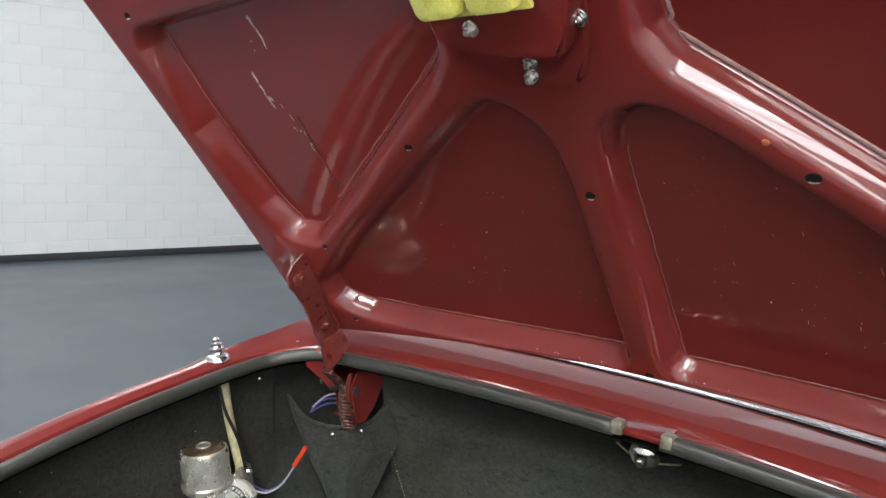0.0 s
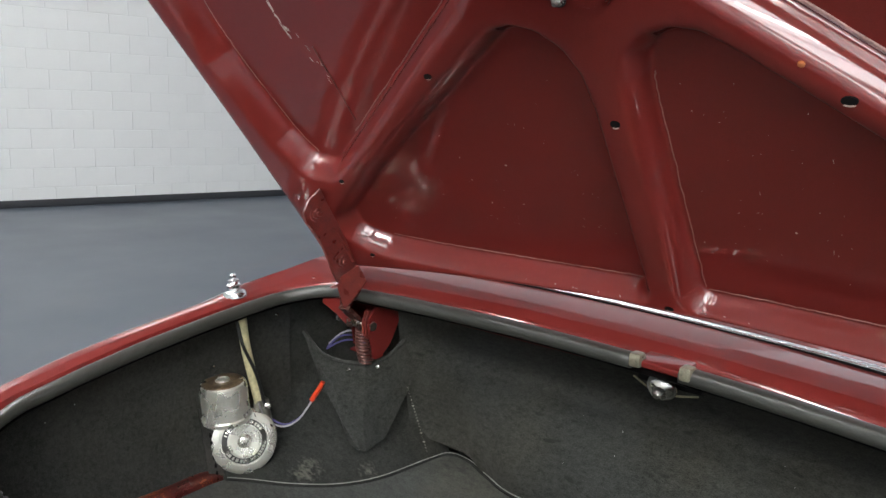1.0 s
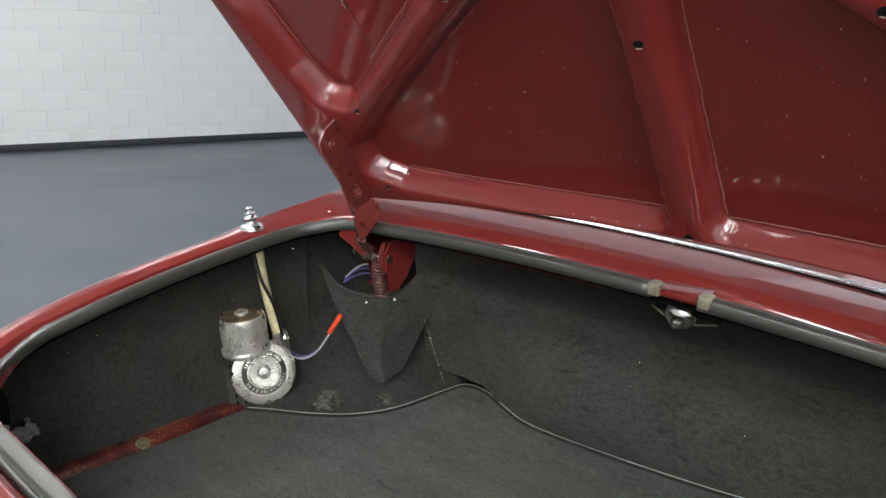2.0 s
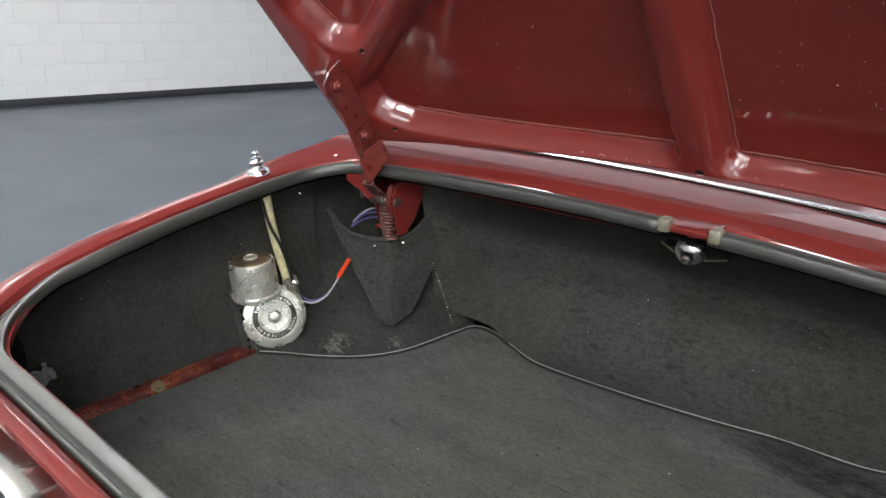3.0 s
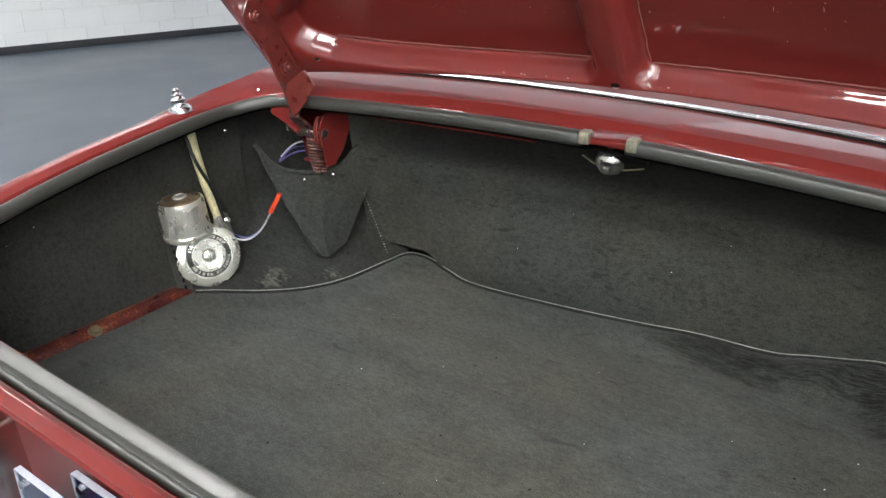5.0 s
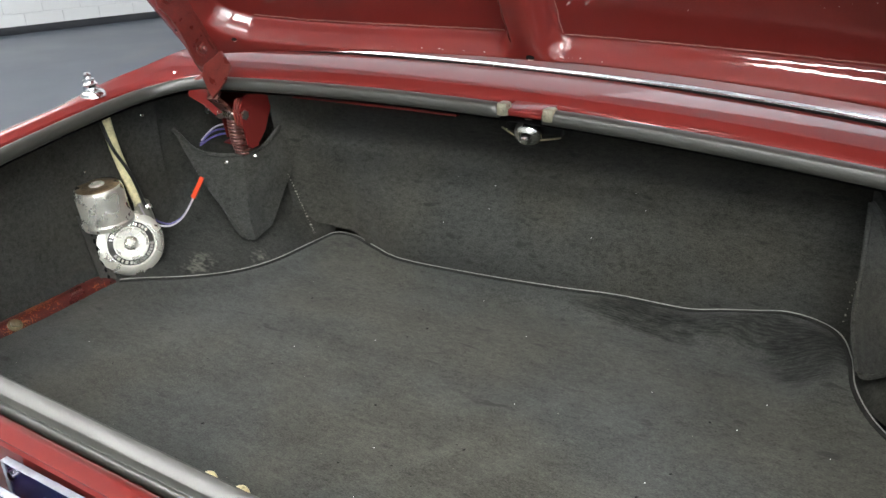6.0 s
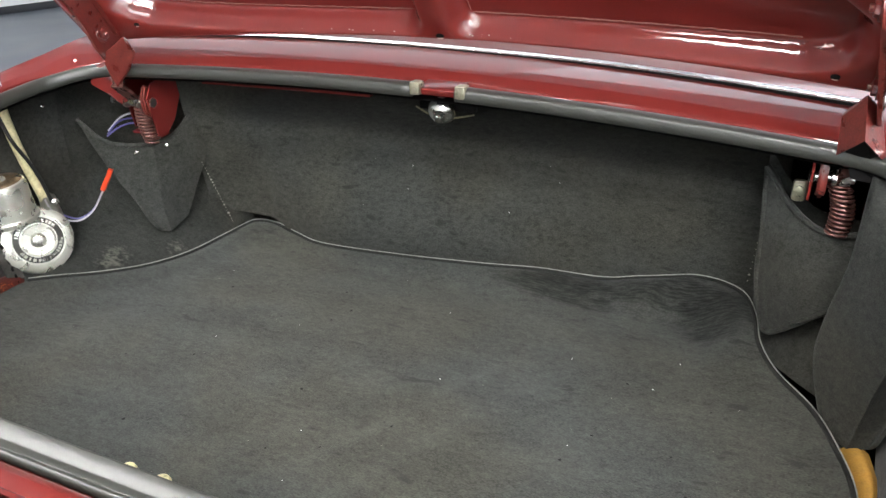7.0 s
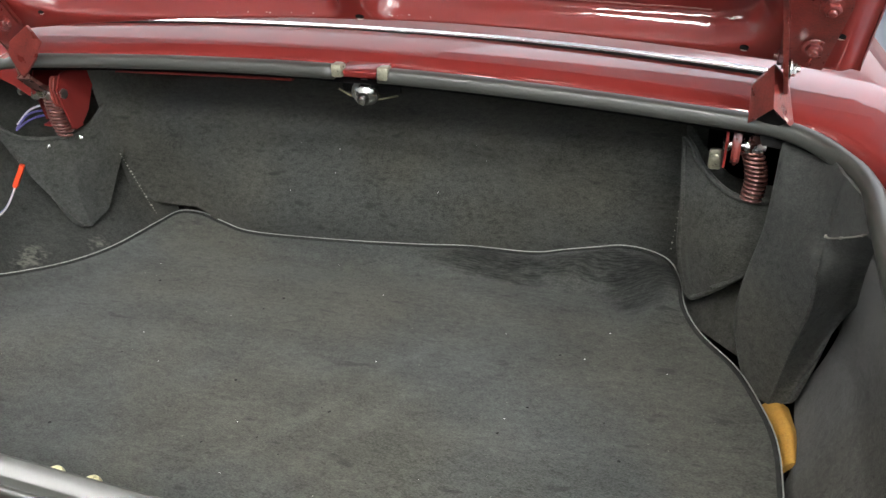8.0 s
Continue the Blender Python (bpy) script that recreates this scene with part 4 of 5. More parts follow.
# side by the fuel filler: swollen carpet hood with a lower flap
hood = net([[(0.566, 1.065, 0.812), (0.556, 1.04, 0.815), (0.588, 0.965, 0.812), (0.600, 0.911, 0.802), (0.604, 0.899, 0.800), (0.607, 0.889, 0.799), (0.624, 0.831, 0.787), (0.634, 0.771, 0.770)],
            [(0.562, 1.02, 0.8), (0.548, 0.985, 0.802), (0.5725, 0.9447, 0.7626), (0.5912, 0.9096, 0.7368), (0.5976, 0.9028, 0.7313), (0.6017, 0.8961, 0.7323), (0.6148, 0.8588, 0.7528), (0.6235, 0.8225, 0.775)],
            [(0.56, 1.002, 0.706), (0.542, 0.965, 0.708), (0.567, 0.925, 0.701), (0.5854, 0.8827, 0.7003), (0.5922, 0.8727, 0.7011), (0.5977, 0.8769, 0.6997), (0.6313, 0.887, 0.6994), (0.6463, 0.865, 0.7227)],
            [(0.548, 0.994, 0.642), (0.53, 0.955, 0.644), (0.561, 0.918, 0.646), (0.5873, 0.8843, 0.6505), (0.5944, 0.8755, 0.6518), (0.599, 0.8812, 0.6507), (0.6299, 0.9062, 0.6464), (0.6438, 0.8893, 0.6677)],
            [(0.542, 0.988, 0.58), (0.526, 0.952, 0.581), (0.552, 0.918, 0.582), (0.5788, 0.8945, 0.5856), (0.585, 0.8894, 0.5863), (0.5893, 0.8936, 0.5867), (0.6173, 0.9151, 0.5928), (0.6296, 0.9165, 0.6073)],
            [(0.556, 0.952, 0.508), (0.546, 0.925, 0.508), (0.559, 0.908, 0.508), (0.5713, 0.8973, 0.508), (0.574, 0.895, 0.508), (0.5769, 0.8947, 0.5091), (0.592, 0.893, 0.515), (0.599, 0.888, 0.53)]])
part("filler_carpet", sheet(hood, 44, 63, 0.004), CARPET, CAR, "black felt carpet hood over the filler pipe", angle=80)
flap = net([[(0.645, 0.930, 0.740), (0.628, 0.780, 0.765), (0.632, 0.640, 0.762), (0.632, 0.500, 0.725), (0.630, 0.400, 0.675)],
            [(0.640, 0.935, 0.600), (0.634, 0.780, 0.630), (0.640, 0.640, 0.630), (0.636, 0.500, 0.61), (0.630, 0.400, 0.60)],
            [(0.606, 0.920, 0.505), (0.596, 0.800, 0.505), (0.585, 0.740, 0.505), (0.585, 0.520, 0.505), (0.582, 0.400, 0.505)]])
part("flap_carpet", sheet(flap, 16, 28, 0.004), CARPET, CAR, "black felt carpet flap along the boot side", angle=80)
behind = net([[(0.44, 1.13, 0.78), (0.50, 1.10, 0.72), (0.580, 1.06, 0.72)], [(0.45, 1.12, 0.64), (0.50, 1.075, 0.64), (0.570, 1.025, 0.64)], [(0.450, 1.12, 0.515), (0.480, 1.045, 0.515), (0.552, 0.965, 0.515)]])
part("arch_carpet", sheet(behind, 14, 14, 0.004), CARPET, CAR, "black felt carpet over the wheel arch", angle=80)

# loose floor carpet with a bound edge
FLOOR_EDGE = [(-0.655, 0.822, 0.522), (-0.619, 0.844, 0.524), (-0.555, 0.884, 0.525), (-0.501, 0.937, 0.525), (-0.468, 1.005, 0.526), (-0.450, 1.104, 0.530), (-0.425, 1.135, 0.540), (-0.38, 1.138, 0.541), (-0.320, 1.115, 0.540),
              (-0.25, 1.098, 0.537), (-0.10, 1.100, 0.541), (0.04, 1.116, 0.543), (0.13, 1.128, 0.546), (0.230, 1.138, 0.544), (0.285, 1.138, 0.556), (0.330, 1.134, 0.568), (0.368, 1.142, 0.572), (0.408, 1.138, 0.571), (0.440, 1.118, 0.567),
              (0.458, 1.080, 0.556), (0.468, 1.035, 0.542), (0.492, 0.990, 0.531), (0.535, 0.930, 0.528), (0.560, 0.870, 0.526), (0.578, 0.80, 0.524), (0.580, 0.70, 0.522), (0.578, 0.58, 0.521), (0.57, 0.41, 0.520)]
EDGE = spline(FLOOR_EDGE, 8)


def floor_carpet():
    """Columns from the rear edge to the bound front edge."""
    bm = bmesh.new()
    left = spline([(-0.668, 0.41, 0.512), (-0.668, 0.55, 0.513), (-0.664, 0.68, 0.514), (-0.664, 0.79, 0.518), (-0.655, 0.822, 0.522)], 10)
    full = left[:-1] + EDGE
    n, m = len(full), 60
    base = Vector((-0.05, 0.62, 0.520))
    grid = []
    for p in full:
        col = []
        for k in range(m + 1):
            t = (k / m) ** 0.8
            q = base.lerp(p, t)
            z = 0.520 + (p.z - 0.520) * step(0.87, 0.975, t)
            z += 0.0025 * noise.noise(Vector((q.x * 9, q.y * 9, 0))) * (1 - t ** 6)
            for c, w, hgt in ((0.10, 0.016, 0.0035), (0.17, 0.022, 0.003), (0.02, 0.030, 0.002)):
                z += hgt * math.exp(-((q.x - c - 0.5 * (q.y - 0.75)) / w) ** 2) * step(0.95, 0.8, q.y)
            col.append(Vector((q.x, q.y, z)))
        grid.append(col)
    tv = [[bm.verts.new(q) for q in c] for c in grid]
    for i in range(n - 1):
        for k in range(m):
            if k == 0:
                bm.faces.new((tv[i][0], tv[i][1], tv[i + 1][1])) if (tv[i][0].co - tv[i + 1][0].co).length < 1e-6 else None
            else:
                bm.faces.new((tv[i][k], tv[i][k + 1], tv[i + 1][k + 1], tv[i + 1][k]))
    # closing fan at the rear edge
    for k in range(m):
        a, b = tv[n - 1][k], tv[n - 1][k + 1]
        c, d = tv[0][k], tv[0][k + 1]
        bm.faces.new((a, b, d, c))
    bmesh.ops.remove_doubles(bm, verts=bm.verts, dist=1e-5)
    return bm


FLOOR_CARPET = empty("boot_carpet")
tagged(FLOOR_CARPET, "charcoal boot floor carpet with a pale bound edge", "carpet")
part("carpet_sheet", floor_carpet(), MAT, FLOOR_CARPET, angle=80)
bm = bmesh.new()
sweep(bm, [p + Vector((0, 0, 0.003)) for p in EDGE], 0.0008, 8)
part("edge_binding", bm, BINDING, FLOOR_CARPET, "grey stitched edge binding")
bm = bmesh.new()
inner = []
for k, p in enumerate(EDGE):
    t = EDGE[min(k + 1, len(EDGE) - 1)] - EDGE[max(k - 1, 0)]
    inner.append(p + Vector((t.y, -t.x, 0)).normalized() * 0.0030 + Vector((0, 0, 0.0014)))
sweep(bm, inner, 0, profile=[(-0.0027, -0.003), (-0.0026, 0.0006), (-0.0016, 0.0012), (0.0016, 0.0012), (0.0026, 0.0006), (0.0027, -0.003)])
part("edge_tape", bm, material("dark_edge_tape", (0.024, 0.024, 0.0225), 0.95, 0, 0, 0.3, 60, 900, 0.4, 900, spec=0.08), FLOOR_CARPET, "dark cloth tape along the bound edge")

# painted bead along the side of the boot floor
bm = bmesh.new()
sweep(bm, spline([(-0.695, 0.46, 0.508), (-0.694, 0.60, 0.511), (-0.692, 0.72, 0.514), (-0.690, 0.795, 0.518), (-0.688, 0.83, 0.512)], 8), 0, profile=[(-0.020, -0.008), (-0.019, 0.001), (-0.014, 0.007), (-0.006, 0.0105), (0.003, 0.011), (0.011, 0.008), (0.017, 0.002), (0.019, -0.008)])
BEAD = part("floor_bead", bm, RUSTY, CAR, "worn dark red sheet metal bead with rust")
bm = bmesh.new()
lathe(bm, [(0.011, 0), (0.011, 0.003), (0.007, 0.004), (0.007, 0.008), (0.005, 0.009)], 14, pose(-0.678, 0.642, 0.517, 0, 35, 0))
part("floor_bolt", bm, OLIVE, BEAD, "dull olive plated bolt")

# catch stops inside the rear rim
CREAM = material("pale_yellow_plating", (0.75, 0.70, 0.42), 0.35, 0.3, 0, 0.15, 60)
for x in (0.017, 0.052):
    bm = bmesh.new()
    lathe(bm, [(0.0075, 0), (0.0075, 0.010), (0.006, 0.0135), (0.003, 0.015)], 16, pose(x, 0.406, 0.6735))
    part("catch_stop", bm, CREAM, CAR, "small yellow plated catch stop")

# ---- aerial and its motor ----
bm = bmesh.new()
ax, ay = -0.682, 0.862
az = rim_z(ax, ay) + 0.006
lathe(bm, [(0.020, -0.004), (0.0195, 0.003), (0.017, 0.006), (0.013, 0.008), (0.0115, 0.015), (0.0125, 0.017), (0.0105, 0.019), (0.009, 0.023), (0.0095, 0.025), (0.006, 0.027), (0.0055, 0.031), (0.006, 0.033), (0.004, 0.036)], 24, pose(ax, ay, az, 4, -6, 0))
part("aerial", bm, CHROME, CAR, "retracted chrome aerial with a stepped base")
bm = bmesh.new()
sweep(bm, spline([(-0.674, 0.866, 0.815), (-0.672, 0.872, 0.755), (-0.670, 0.885, 0.69), (-0.668, 0.900, 0.628)], 8), 0.0085, 14)
TUBE_PART = part("aerial_tube", bm, TUBE, CAR, "yellowed plastic aerial tube")
bm = bmesh.new()
sweep(bm, spline([(-0.676, 0.858, 0.80), (-0.662, 0.862, 0.75), (-0.656, 0.878, 0.71), (-0.655, 0.890, 0.675), (-0.657, 0.902, 0.63)], 8), 0.003, 8)
part("aerial_cable", bm, WIRE_BLACK, TUBE_PART, "thin black cable")

face = Vector((0.82, -0.42, 0.26)).normalized()      # the way that the motor's drum faces
drum_c = Vector((-0.675, 0.869, 0.572)) + face * 0.016
bm = bmesh.new()
M = aim(drum_c - face * 0.028, face, (0, 1, 0)) @ Matrix.Diagonal((1.04, 1.04, 1.0, 1.0))
lathe(bm, [(0.050, 0), (0.0545, 0.004), (0.0555, 0.018), (0.0545, 0.023), (0.052, 0.025), (0.047, 0.0262), (0.041, 0.0268), (0.040, 0.0262), (0.0375, 0.0262), (0.0368, 0.028), (0.034, 0.030), (0.026, 0.0305), (0.024, 0.029), (0.012, 0.0285), (0.009, 0.031), (0.0085, 0.036), (0.005, 0.037)], 48, M)
MOTOR = part("aerial_motor", bm, CAST, CAR, "dull grey electric aerial motor with round drum", angle=30)
bm = bmesh.new()
# dark printed ring with worn light marks
rings = [[M @ Vector((r * math.cos(2 * math.pi * k / 48), r * math.sin(2 * math.pi * k / 48), 0.0305 if r < 0.03 else 0.0285)) for k in range(48)] for r in (0.0285, 0.0372)]
va = [[bm.verts.new(p + face * 0.0016) for p in r] for r in rings]
vb = [[bm.verts.new(p + face * 0.0002) for p in r] for r in rings]
for k in range(48):
    j = (k + 1) % 48
    bm.faces.new((va[0][k], va[0][j], va[1][j], va[1][k]))
    bm.faces.new((va[1][k], va[1][j], vb[1][j], vb[1][k]))
    bm.faces.new((va[0][j], va[0][k], vb[0][k], vb[0][j]))
part("printed_ring", bm, material("worn_print", (0.05, 0.05, 0.045), 0.5, 0.2, 0, 0.4, 90, 500), MOTOR, "worn black printed ring")
bm = bmesh.new()
marks, a = [], 22.0
ring_rnd = random.Random(17)
while a < 345:
    if 150 < a < 196:
        a = 196.0
    w = ring_rnd.choice((3.5, 6.0, 7.5, 9.0))
    marks.append((a, a + w))
    a += w + ring_rnd.choice((2.0, 2.5, 5.0))
for a0, a1 in marks:
    span = [radians(a0 + (a1 - a0) * k / 4) for k in range(5)]
    quad = [[bm.verts.new(M @ Vector((r * math.cos(a), r * math.sin(a), 0.0336 - (r - 0.0262) * 0.18))) for a in span] for r in (0.0300, 0.0352)]
    low = [[bm.verts.new(M @ Vector((r * math.cos(a), r * math.sin(a), 0.0322 - (r - 0.0262) * 0.18))) for a in span] for r in (0.0300, 0.0352)]
    for k in range(4):
        bm.faces.new((quad[0][k], quad[0][k + 1], quad[1][k + 1], quad[1][k]))
        bm.faces.new((quad[1][k], quad[1][k + 1], low[1][k + 1], low[1][k]))
        bm.faces.new((quad[0][k + 1], quad[0][k], low[0][k], low[0][k + 1]))
part("print_mark", bm, CAST, MOTOR, "unreadable pale marks", smooth=False)["kind"] = "stuff"
bm = bmesh.new()
can = Vector((-0.676, 0.838, 0.622))
MC = aim(can, (-0.02, -0.10, 1.0), (0, 1, 0)) @ Matrix.Diagonal((1.02, 1.02, 0.88, 1.0))
lathe(bm, [(0.038, -0.004), (0.0415, 0.000), (0.0418, 0.006), (0.0395, 0.009), (0.039, 0.012), (0.0388, 0.066), (0.037, 0.073), (0.033, 0.077), (0.012, 0.079), (0.0115, 0.082), (0.009, 0.083), (0.0075, 0.081)], 40, MC)
CAN = part("motor_can", bm, CAST, MOTOR, "dull grey pressed motor can with brown top", angle=30)
bm = bmesh.new()
lathe(bm, [(0.0345, 0.0755), (0.0325, 0.0778), (0.014, 0.0797), (0.013, 0.079)], 40, MC)
part("can_top", bm, material("brown_plate", (0.26, 0.19, 0.12), 0.38, 0.7, 0, 0.5, 60, 300, 0.2), CAN, "brown top of the can")
for a in (-40, 140):
    bm = bmesh.new()
    lathe(bm, [(0.0042, 0), (0.0042, 0.003), (0.003, 0.004)], 10, MC @ pose(0.030 * math.cos(radians(a)), 0.030 * math.sin(radians(a)), 0.0765))
    part("can_screw", bm, ZINC, CAN)
# slotted mounting strip beside the drum
bm = bmesh.new()
strip = [Vector((-0.704, 0.800, 0.640)), Vector((-0.700, 0.824, 0.638)), Vector((-0.674, 0.830, 0.517)), Vector((-0.682, 0.806, 0.520))]
slab(bm, strip, Vector((-0.002, -0.0005, 0)))
BASE = part("mounting_plate", bm, material("dull_dark_plate", (0.08, 0.077, 0.07), 0.42, 0.6, 0, 0.3, 50), MOTOR, "slotted dull metal mounting strip", smooth=False)
# black discs for the slots, their unlit depth put into the colour
bm = bmesh.new()
for k in range(9):
    t = 0.06 + 0.88 * k / 8
    c = strip[0].lerp(strip[3], t).lerp(strip[1].lerp(strip[2], t), 0.5) + Vector((0.0008, -0.0002, 0))
    lathe(bm, [(1.0, 0), (1.0, 0.0006)], 10, aim(c, (1, -0.2, 0.1), (0, 0, 1)) @ Matrix.Diagonal((0.0045, 0.0022, 1, 1)))
part("slots", bm, BLACK, BASE, smooth=False)
# neck between the drum and the tube
bm = bmesh.new()
sweep(bm, spline([(-0.668, 0.900, 0.640), (-0.667, 0.908, 0.615), (-0.664, 0.912, 0.585)], 5), 0.0110, 14)
box(bm, (-0.676, 0.890, 0.618), (-0.658, 0.914, 0.642), 0.004)
part("motor_neck", bm, material("dull_neck_metal", (0.30, 0.29, 0.25), 0.42, 0.6, 0, 0.3, 50), MOTOR)
bm = bmesh.new()
lathe(bm, [(0.006, 0), (0.006, 0.006), (0.004, 0.007)], 6, aim((-0.653, 0.904, 0.632), face))
part("clamp_screw", bm, ZINC, MOTOR)


def wire(name, pts, r, mat, label):
    bm = bmesh.new()
    sweep(bm, spline(pts, 8), r, 6)
    return part(name, bm, mat, CAR, label)


wire("violet_wire", [(-0.655, 0.895, 0.655), (-0.664, 0.905, 0.622), (-0.662, 0.920, 0.600), (-0.648, 0.938, 0.588), (-0.632, 0.955, 0.598), (-0.622, 0.968, 0.618), (-0.618, 0.976, 0.634)], 0.0016, WIRE_BLUE, "thin violet wire")
wire("pale_wire", [(-0.655, 0.888, 0.640), (-0.662, 0.905, 0.606), (-0.656, 0.925, 0.588), (-0.643, 0.940, 0.586), (-0.628, 0.955, 0.600), (-0.619, 0.970, 0.624), (-0.616, 0.976, 0.634)], 0.0016, WIRE_WHITE, "thin pale wire")
bm = bmesh.new()
sweep(bm, spline([(-0.618, 0.976, 0.632), (-0.611, 0.979, 0.645), (-0.604, 0.982, 0.657), (-0.599, 0.985, 0.669)], 4), 0, profile=[(-0.004, -0.0035), (-0.005, 0.0), (-0.0035, 0.004), (0.0035, 0.004), (0.005, 0.0), (0.004, -0.0035)])
part("wire_connector", bm, ORANGE, CAR, "orange plastic wire connector")
wire("blue_wire", [(-0.640, 1.03, 0.715), (-0.625, 1.045, 0.735), (-0.600, 1.055, 0.742), (-0.565, 1.06, 0.742)], 0.0018, WIRE_BLUE, "thin blue wire")
wire("blue_wire", [(-0.642, 1.035, 0.720), (-0.622, 1.048, 0.742), (-0.600, 1.058, 0.750), (-0.565, 1.062, 0.749)], 0.0018, WIRE_WHITE, "thin pale wire")
wire("blue_wire", [(-0.640, 1.028, 0.712), (-0.622, 1.040, 0.726), (-0.600, 1.050, 0.734), (-0.565, 1.055, 0.736)], 0.0018, WIRE_BLUE, "thin blue wire")

# screws that hold the carpets
for (x, y, z), d in (((-0.694, 0.956, 0.779), (1, -0.3, 0.2)), ((-0.709, 0.834, 0.709), (1, -0.2, 0.1)), ((-0.560, 1.012, 0.696), (0.4, -1, 0.2)), ((-0.520, 1.043, 0.704), (0.6, -1, 0.2)), ((0.522, 1.035, 0.700), (-0.3, -1, 0.3))):
    bm = bmesh.new()
    lathe(bm, [(0.0036, -0.003), (0.0036, 0.0), (0.0031, 0.0014), (0.0012, 0.0019), (0.0008, 0.0012)], 12, aim((x, y, z), d))
    part("trim_screw", bm, ZINC, CAR, "bright trim screw")

CLIP = material("pale_olive_metal", (0.30, 0.285, 0.21), 0.35, 0.6, 0, 0.3, 90, 500, 0.1)
# red tab that closes the channel between the seal's ends
bm = bmesh.new()
box(bm, (-0.020, 1.020, rim_z(0, 1.03) - 0.006), (0.044, 1.056, rim_z(0, 1.03) + 0.0015), 0.002, Matrix.Translation((0, 1.04, 0.85)) @ Matrix.Rotation(radians(10), 4, 'X') @ Matrix.Translation((0, -1.04, -0.85)))
part("rim_tab", bm, PAINT, CAR)
# boot lamp in the middle of the front rim, clips at the ends of the seal
bm = bmesh.new()
lathe(bm, [(0.018, 0.0), (0.0205, 0.003), (0.020, 0.010), (0.015, 0.017), (0.009, 0.020), (0.008, 0.025), (0.005, 0.030), (0.002, 0.031)], 28, aim((0.001, 1.062, 0.812), (0.10, -0.80, -0.30)))
part("boot_lamp", bm, ZINC, CAR, "round bright metal boot lamp")
bm = bmesh.new()
box(bm, (-0.04, 1.066, 0.806), (0.05, 1.075, 0.835), 0.003)
part("rim_bracket", bm, BLACK, CAR, "dark bracket under the rim")
for x in (-0.022, 0.046):
    bm = bmesh.new()
    y = 1.03 - 0.12 * x * x
    z = rim_z(x, y)
    box(bm, (x - 0.008, y - 0.0150, z - 0.011), (x + 0.008, y + 0.004, z + 0.0072), 0.003)
    part("seal_clip", bm, CLIP, CAR, "olive metal end clip of the seal")
for a, b in ((-0.42, -0.12), (0.13, 0.42)):
    bm = bmesh.new()
    sweep(bm, [(x, 1.070 - 0.12 * x * x, 0.8185 - 0.006 * x) for x in (a + (b - a) * k / 14 for k in range(15))], 0, profile=[(-0.006, -0.002), (-0.0068, 0.0), (-0.006, 0.002), (0.006, 0.002), (0.006, -0.002)])
    part("rim_flange", bm, PAINT, CAR, "dark red flange under the front rim")
# olive clip in the far hinge pocket
bm = bmesh.new()
box(bm, (0.472, 1.045, 0.742), (0.488, 1.054, 0.770), 0.004)
lathe(bm, [(0.006, 0), (0.006, 0.004), (0.004, 0.005)], 10, aim((0.480, 1.044, 0.758), (0, -1, 0.1)))
part("pocket_clip", bm, CLIP, CAR, "olive metal clip in the hinge pocket")
bm = bmesh.new()
lathe(bm, [(0.005, 0), (0.005, 0.010), (0.003, 0.012)], 12, pose(-0.640, 0.998, rim_z(-0.64, 0.998) - 0.01))
part("rim_peg", bm, CHROME, CAR, "small bright peg in the rim gutter")

# rear: tail lamp and number plates
BORDER = material("silver_blue_border", (0.34, 0.36, 0.41), 0.4)
LAMP_CHROME = material("dull_chrome", (0.50, 0.49, 0.46), 0.20, 1.0, 0, 0.15, 25, 400, 0.02, 300, 0.08)


def tail_lamp(s):
    bm = bmesh.new()
    box(bm, (min(s * 0.285, s * 0.68), 0.305, 0.545), (max(s * 0.285, s * 0.68), 0.365, 0.682), 0.008)
    lamp = part("tail_lamp", bm, LAMP_CHROME, CAR, "rectangular chrome tail lamp frame with red lens")
    bm = bmesh.new()
    box(bm, (min(s * 0.30, s * 0.665), 0.298, 0.558), (max(s * 0.30, s * 0.665), 0.312, 0.640), 0.006)
    part("lens", bm, LENS, lamp, "red ribbed lens")


tail_lamp(-1)
tail_lamp(1)


def number_plate(x0, y, top, width, height):
    bm = bmesh.new()
    box(bm, (x0, y - 0.003, top - height), (x0 + width, y + 0.003, top), 0.0015)
    p = part("number_plate", bm, NAVY, CAR, "dark blue number plate with white border", smooth=False)
    bm = bmesh.new()
    e, f = 0.0009, y - 0.0045
    for lo, hi in (((x0, top - e), (x0 + width, top + 0.0005)), ((x0, top - height), (x0 + width, top - height + e)), ((x0, top - height), (x0 + e, top)), ((x0 + width - e, top - height), (x0 + width, top))):
        box(bm, (lo[0], f, lo[1]), (hi[0], y + 0.002, hi[1]), 0.0008)
    part("border", bm, BORDER, p, "pale silver plate border", smooth=False)
    bm = bmesh.new()
    for k in range(6):
        a = x0 + 0.05 + k * (width - 0.1) / 6
        box(bm, (a, y - 0.0045, top - height * 0.85), (a + 0.042, y - 0.002, top - height * 0.2), 0.001)
    part("characters", bm, WHITE, p, "plain white bars", smooth=False)
    for a in (x0 + 0.012, x0 + width * 0.42, x0 + width - 0.012):
        bm = bmesh.new()
        lathe(bm, [(0.005, 0), (0.005, 0.003), (0.003, 0.004)], 10, aim((a, y - 0.003, top - 0.012), (0, -1, 0)))
        part("plate_screw", bm, CHROME, p)


number_plate(-0.218, 0.322, 0.672, 0.52, 0.11)
number_plate(-0.165, 0.3455, 0.676, 0.46, 0.10)

